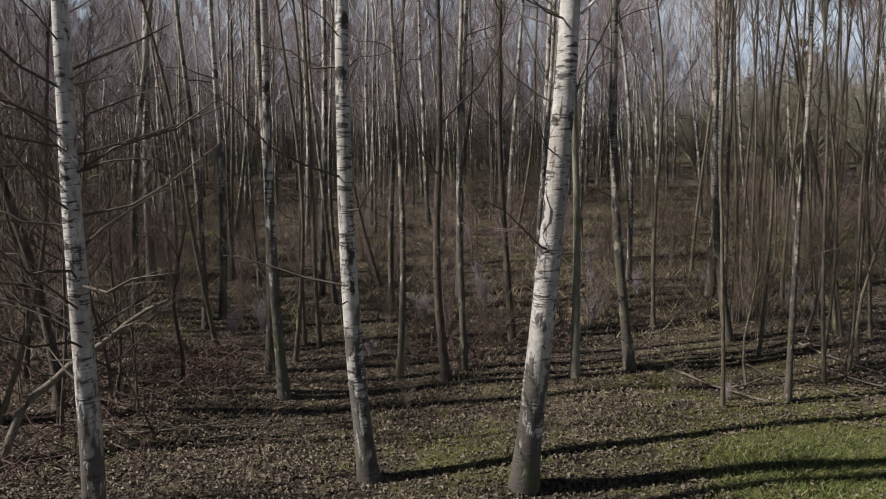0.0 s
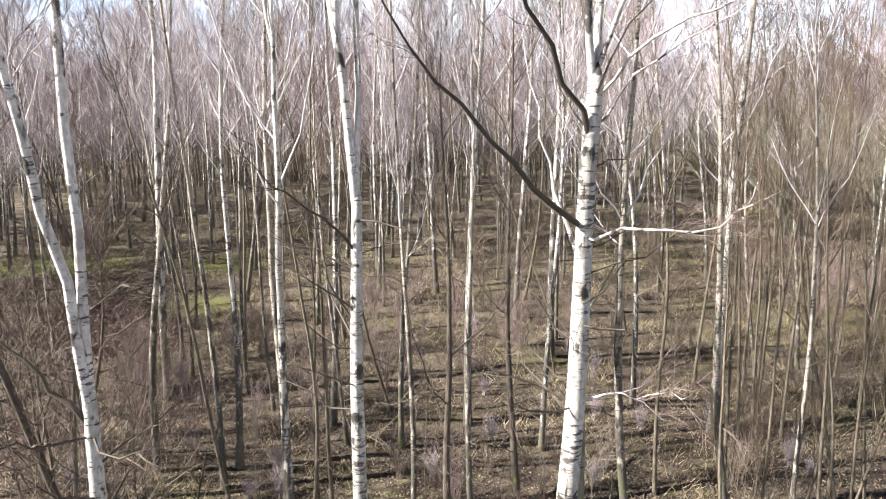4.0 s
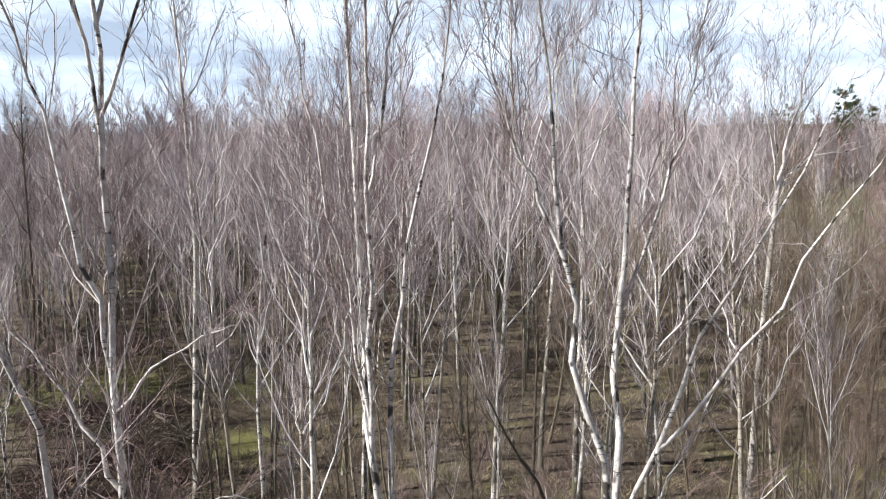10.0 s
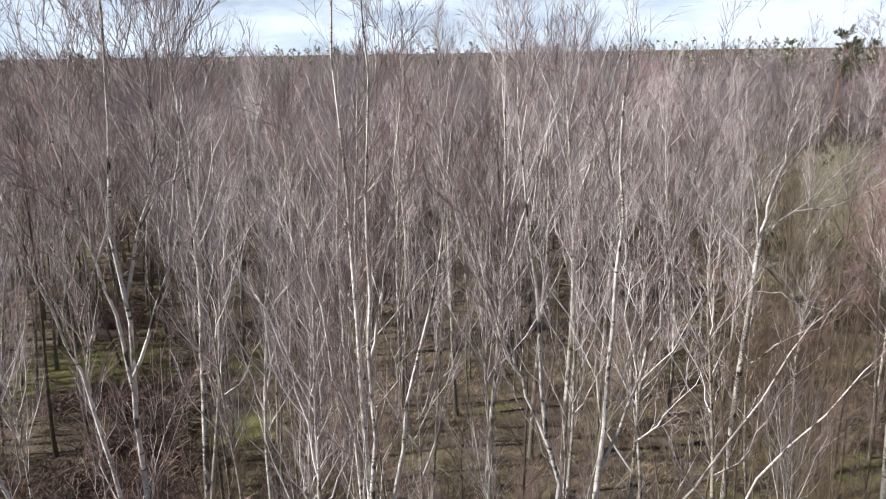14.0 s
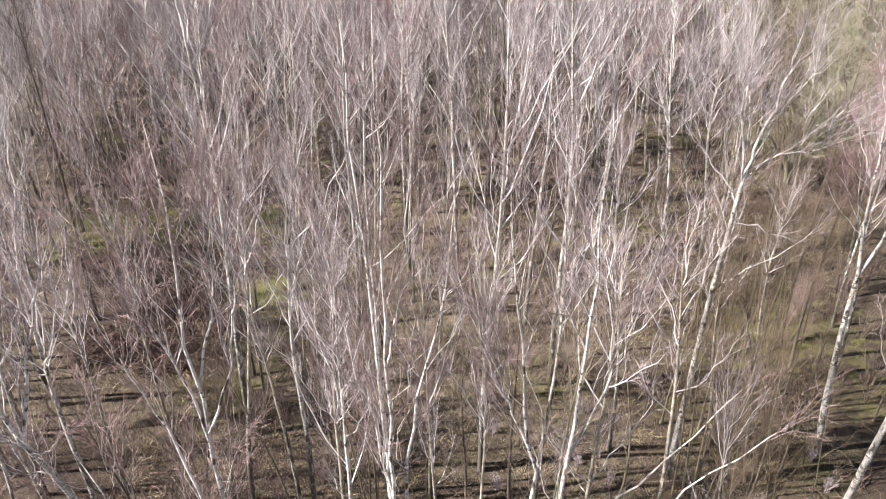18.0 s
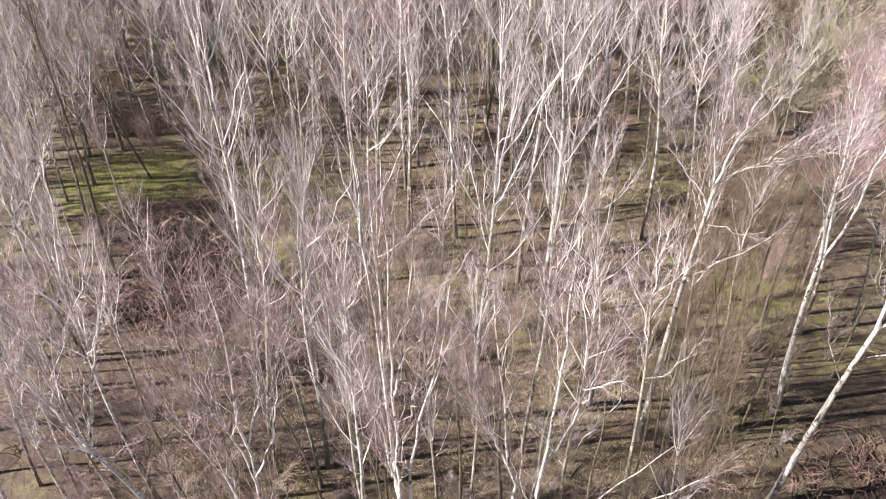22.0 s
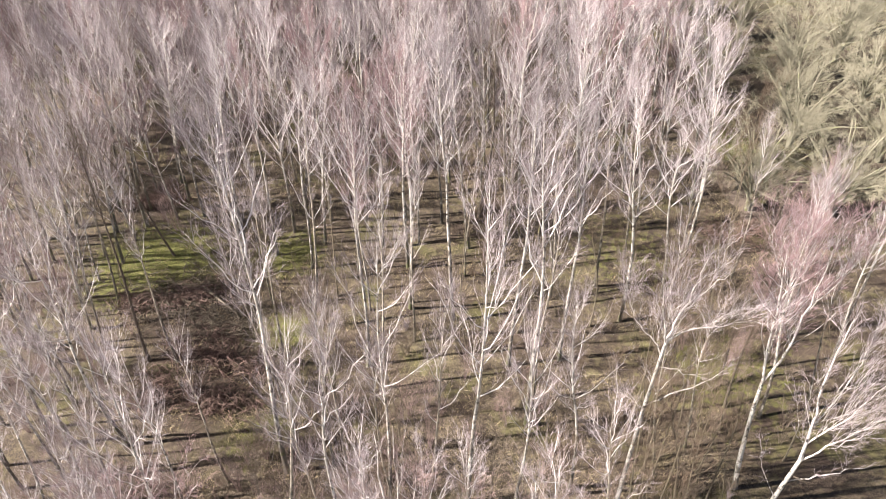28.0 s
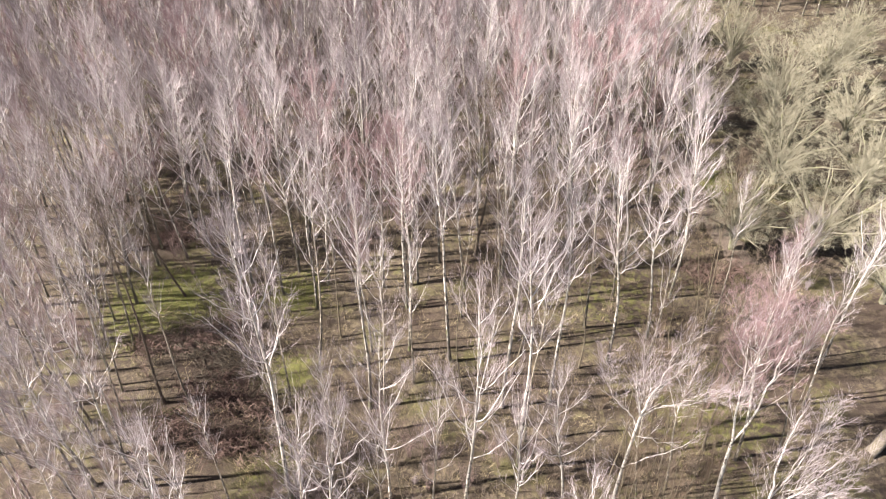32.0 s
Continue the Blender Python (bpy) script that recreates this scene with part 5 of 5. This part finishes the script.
# ---- dead wood ----
def dead_wood(name, line, r, forks, label, seed, material=DEAD):
    rng = np.random.default_rng(seed)
    top = tagged(new(name), label, "dead wood", "dead wood")
    q = smooth_line(line, 12)
    q[1:-1] += rng.normal(size=(10, 3)) * r * 0.25
    R = r * (1 - 0.6 * np.linspace(0, 1, 12))
    end = np.concatenate([q, q[-1:] + (q[-1] - q[-2]) * 0.08])
    part("stem", mesh("stem", [(*tubes(end[None], np.append(R, 0.001)[None], 8), material)]), top)
    if forks:
        BP, BR = sprout(rng, q[None], R[None], forks, 0.35, 1.0, 1.0, 0.8, 0.1, 5, 0.014, (0, 0, 0), 0.3, 0.005)
        for a, b in zip(BP, BR):
            a[:, 2] = np.maximum(a[:, 2], 0.03)
            part("branch", mesh("branch", [(*tubes(a[None], b[None], 5), material)]), top)
        W = sprout(rng, BP, BR, 5, 0.2, 1.0, 0.4, 0.7, 0.0, 3, 0.012, (0, 0, 0), 0.2, 0.003)
        tagged(part("twig_clump", mesh("twig_clump", [(*tubes(W[0], W[1], 3), TWIG_DARK)], False), top), kind="stuff")
    return top


dead_wood("broken_log", [(-5.3, 7.6, -0.1), (-5.2, 7.9, 0.65), (-4.7, 8.1, 1.05), (-4.15, 8.3, 1.5), (-3.5, 8.6, 1.85)], 0.06, 5, "broken grey branch bent over near a white birch", 51)
dead_wood("dead_sapling", [(-4.1, 10.4, -0.1), (-4.05, 10.4, 0.6), (-4.2, 10.4, 1.2), (-3.9, 10.5, 2.6)], 0.035, 6, "dead dark sapling with snapped side shoots", 52, LIMB_DARK)
dead_wood("fallen_tree", [(21.0, 21.6, 0.15), (22.4, 22.6, 0.9), (24.5, 24.0, 1.9)], 0.32, 4, "thick grey fallen trunk propped up at one end", 53)
dead_wood("fallen_tree", [(-15.0, 29.6, 0.05), (-13.6, 28.4, 0.2), (-12.4, 27.4, 0.12)], 0.11, 4, "grey fallen trunk in the clearing", 54)
for a in range(46):
    y = 8.5 + 26 * ((a * 0.618) % 1) ** 1.4
    x = (-0.6 + 1.2 * ((a * 0.377 + 0.2) % 1)) * y
    t = a * 2.4
    L = 0.8 + 1.6 * ((a * 0.29) % 1)
    z = float(height_at(np.float64(x), np.float64(y)))
    dead_wood("fallen_branch", [(x, y, z + 0.02), (x + 0.5 * L * math.cos(t), y + 0.5 * L * math.sin(t), z + 0.05), (x + L * math.cos(t + 0.2), y + L * math.sin(t + 0.2), z + 0.04)],
              0.011 + 0.007 * (a % 3), 2, "fallen branch lying on the leaf litter", 200 + a, (DEAD, LIMB_DARK)[a % 2])


def brush_heap(x, y, n, w, seed):
    rng = np.random.default_rng(seed)
    az = rng.uniform(0, 3.14, n)
    c = np.stack([x + rng.normal(0, w, n), y + rng.normal(0, w * 0.7, n), rng.uniform(0.03, 0.32, n)], 1)
    d = np.stack([np.cos(az), np.sin(az), rng.normal(0, 0.12, n)], 1) * rng.uniform(0.4, 1.2, (n, 1))
    P = c[:, None] + d[:, None] * np.linspace(-1, 1, 4)[None, :, None] + rng.normal(size=(n, 4, 3)) * 0.05
    P[..., 2] = np.maximum(P[..., 2], 0.02)
    R = np.array([0.02, 0.017, 0.012, 0.004]) * rng.uniform(0.5, 1.4, (n, 1))
    tagged(new("brush_heap", mesh("brush_heap", [(*tubes(P, R, 4), LIMB_DARK)])), "dark heap of cut brushwood in the clearing", "brushwood", kind="stuff")


brush_heap(-16.0, 29.0, 300, 1.5, 61)
brush_heap(-12.6, 27.2, 160, 1.1, 62)
brush_heap(-22.5, 40.5, 260, 1.4, 63)


# ---- leaf litter and grass ----
def litter(n, seed):
    rng = np.random.default_rng(seed)
    y = 5.2 + 13 * rng.uniform(0, 1, n) ** 1.4
    x = rng.uniform(-0.72, 0.72, n) * y
    keep = (np.hypot((x - 5.3) / 2.3, (y - 7.3) / 1.3) > 1) | (rng.uniform(0, 1, n) < 0.12)
    x, y = x[keep], y[keep]
    n = len(x)
    a, w = rng.uniform(0, 6.28, n), rng.uniform(0.016, 0.036, n)
    c = np.stack([x, y, height_at(x, y) + rng.uniform(0.012, 0.03, n)], 1)
    u, v = np.stack([np.cos(a), np.sin(a), rng.normal(0, 0.3, n)], 1) * w[:, None], np.stack([-np.sin(a), np.cos(a), rng.normal(0, 0.3, n)], 1) * (w * 0.6)[:, None]
    lift = np.array([0, 0, 1.0]) * (w * 0.5)[:, None]
    V = np.stack([c - u, c + v + lift, c + u, c - v + lift], 1).reshape(-1, 3)
    i = np.arange(n)[:, None] * 4
    F = np.concatenate([i + [0, 1, 2], i + [0, 2, 3]])
    F = F[np.argsort(np.tile(np.arange(n), 2), kind="stable")]
    tagged(new("leaf_litter", mesh("leaf_litter", [(V, F, LEAF)], False)), "scattered curled dry brown leaves", "leaves", kind="stuff")


litter(46000, 91)


def grass(x, y, sx, sy, n, h, material, label, seed):
    rng = np.random.default_rng(seed)
    px, py = x + rng.normal(0, sx, n), y + rng.normal(0, sy, n)
    p = np.stack([px, py, height_at(px, py) - 0.01], 1)
    d = np.stack([rng.normal(0, 0.5, n), rng.normal(0, 0.5, n), np.ones(n)], 1) * (h * rng.uniform(0.4, 1.2, n))[:, None]
    P = np.stack([p, p + d], 1)
    R = np.full((n, 2), 0.006)
    tagged(new("grass", mesh("grass", [(*tubes(P, R, 3), material)], False)), label, "grass", kind="stuff")


grass(5.3, 7.3, 1.5, 0.7, 11000, 0.08, BLADE, "short fresh green grass on the woodland edge", 95)
grass(0.0, 9.5, 4.5, 2.0, 12000, 0.08, STRAW, "thin dry straw-coloured grass among dead leaves", 94)
grass(0.5, 8.0, 1.5, 0.8, 2500, 0.08, BLADE, "thin green grass among dry leaves", 96)
grass(-18.6, 31.8, 2.6, 1.7, 5000, 0.14, BLADE, "green grass and moss in the clearing", 97)
grass(-35.0, 66.0, 3.0, 3.0, 1500, 0.4, STRAW, "dry straw-coloured grass", 99)


def tussocks(n, seed):
    """Dry grass and bracken tufts scattered under the trees."""
    rng = np.random.default_rng(seed)
    y = 12 + 34 * rng.uniform(0, 1, n) ** 0.8
    x = rng.uniform(-0.72, 0.66, n) * y
    per = 26
    px, py = np.repeat(x, per) + rng.normal(0, 0.22, n * per), np.repeat(y, per) + rng.normal(0, 0.22, n * per)
    p = np.stack([px, py, height_at(px, py) - 0.01], 1)
    d = np.stack([rng.normal(0, 0.7, n * per), rng.normal(0, 0.7, n * per), np.ones(n * per)], 1) * rng.uniform(0.08, 0.38, (n * per, 1))
    P = np.stack([p, p + d], 1)
    R = np.full((n * per, 2), 0.009)
    half = len(P) // 2
    tagged(new("tussock_grass", mesh("tussock_grass", [(*tubes(P[:half], R[:half], 3), STRAW), (*tubes(P[half:], R[half:], 3), LIMB_DARK)], False)), "dry straw and dark bracken tufts on the leaf litter", "grass", kind="stuff")


tussocks(1900, 101)
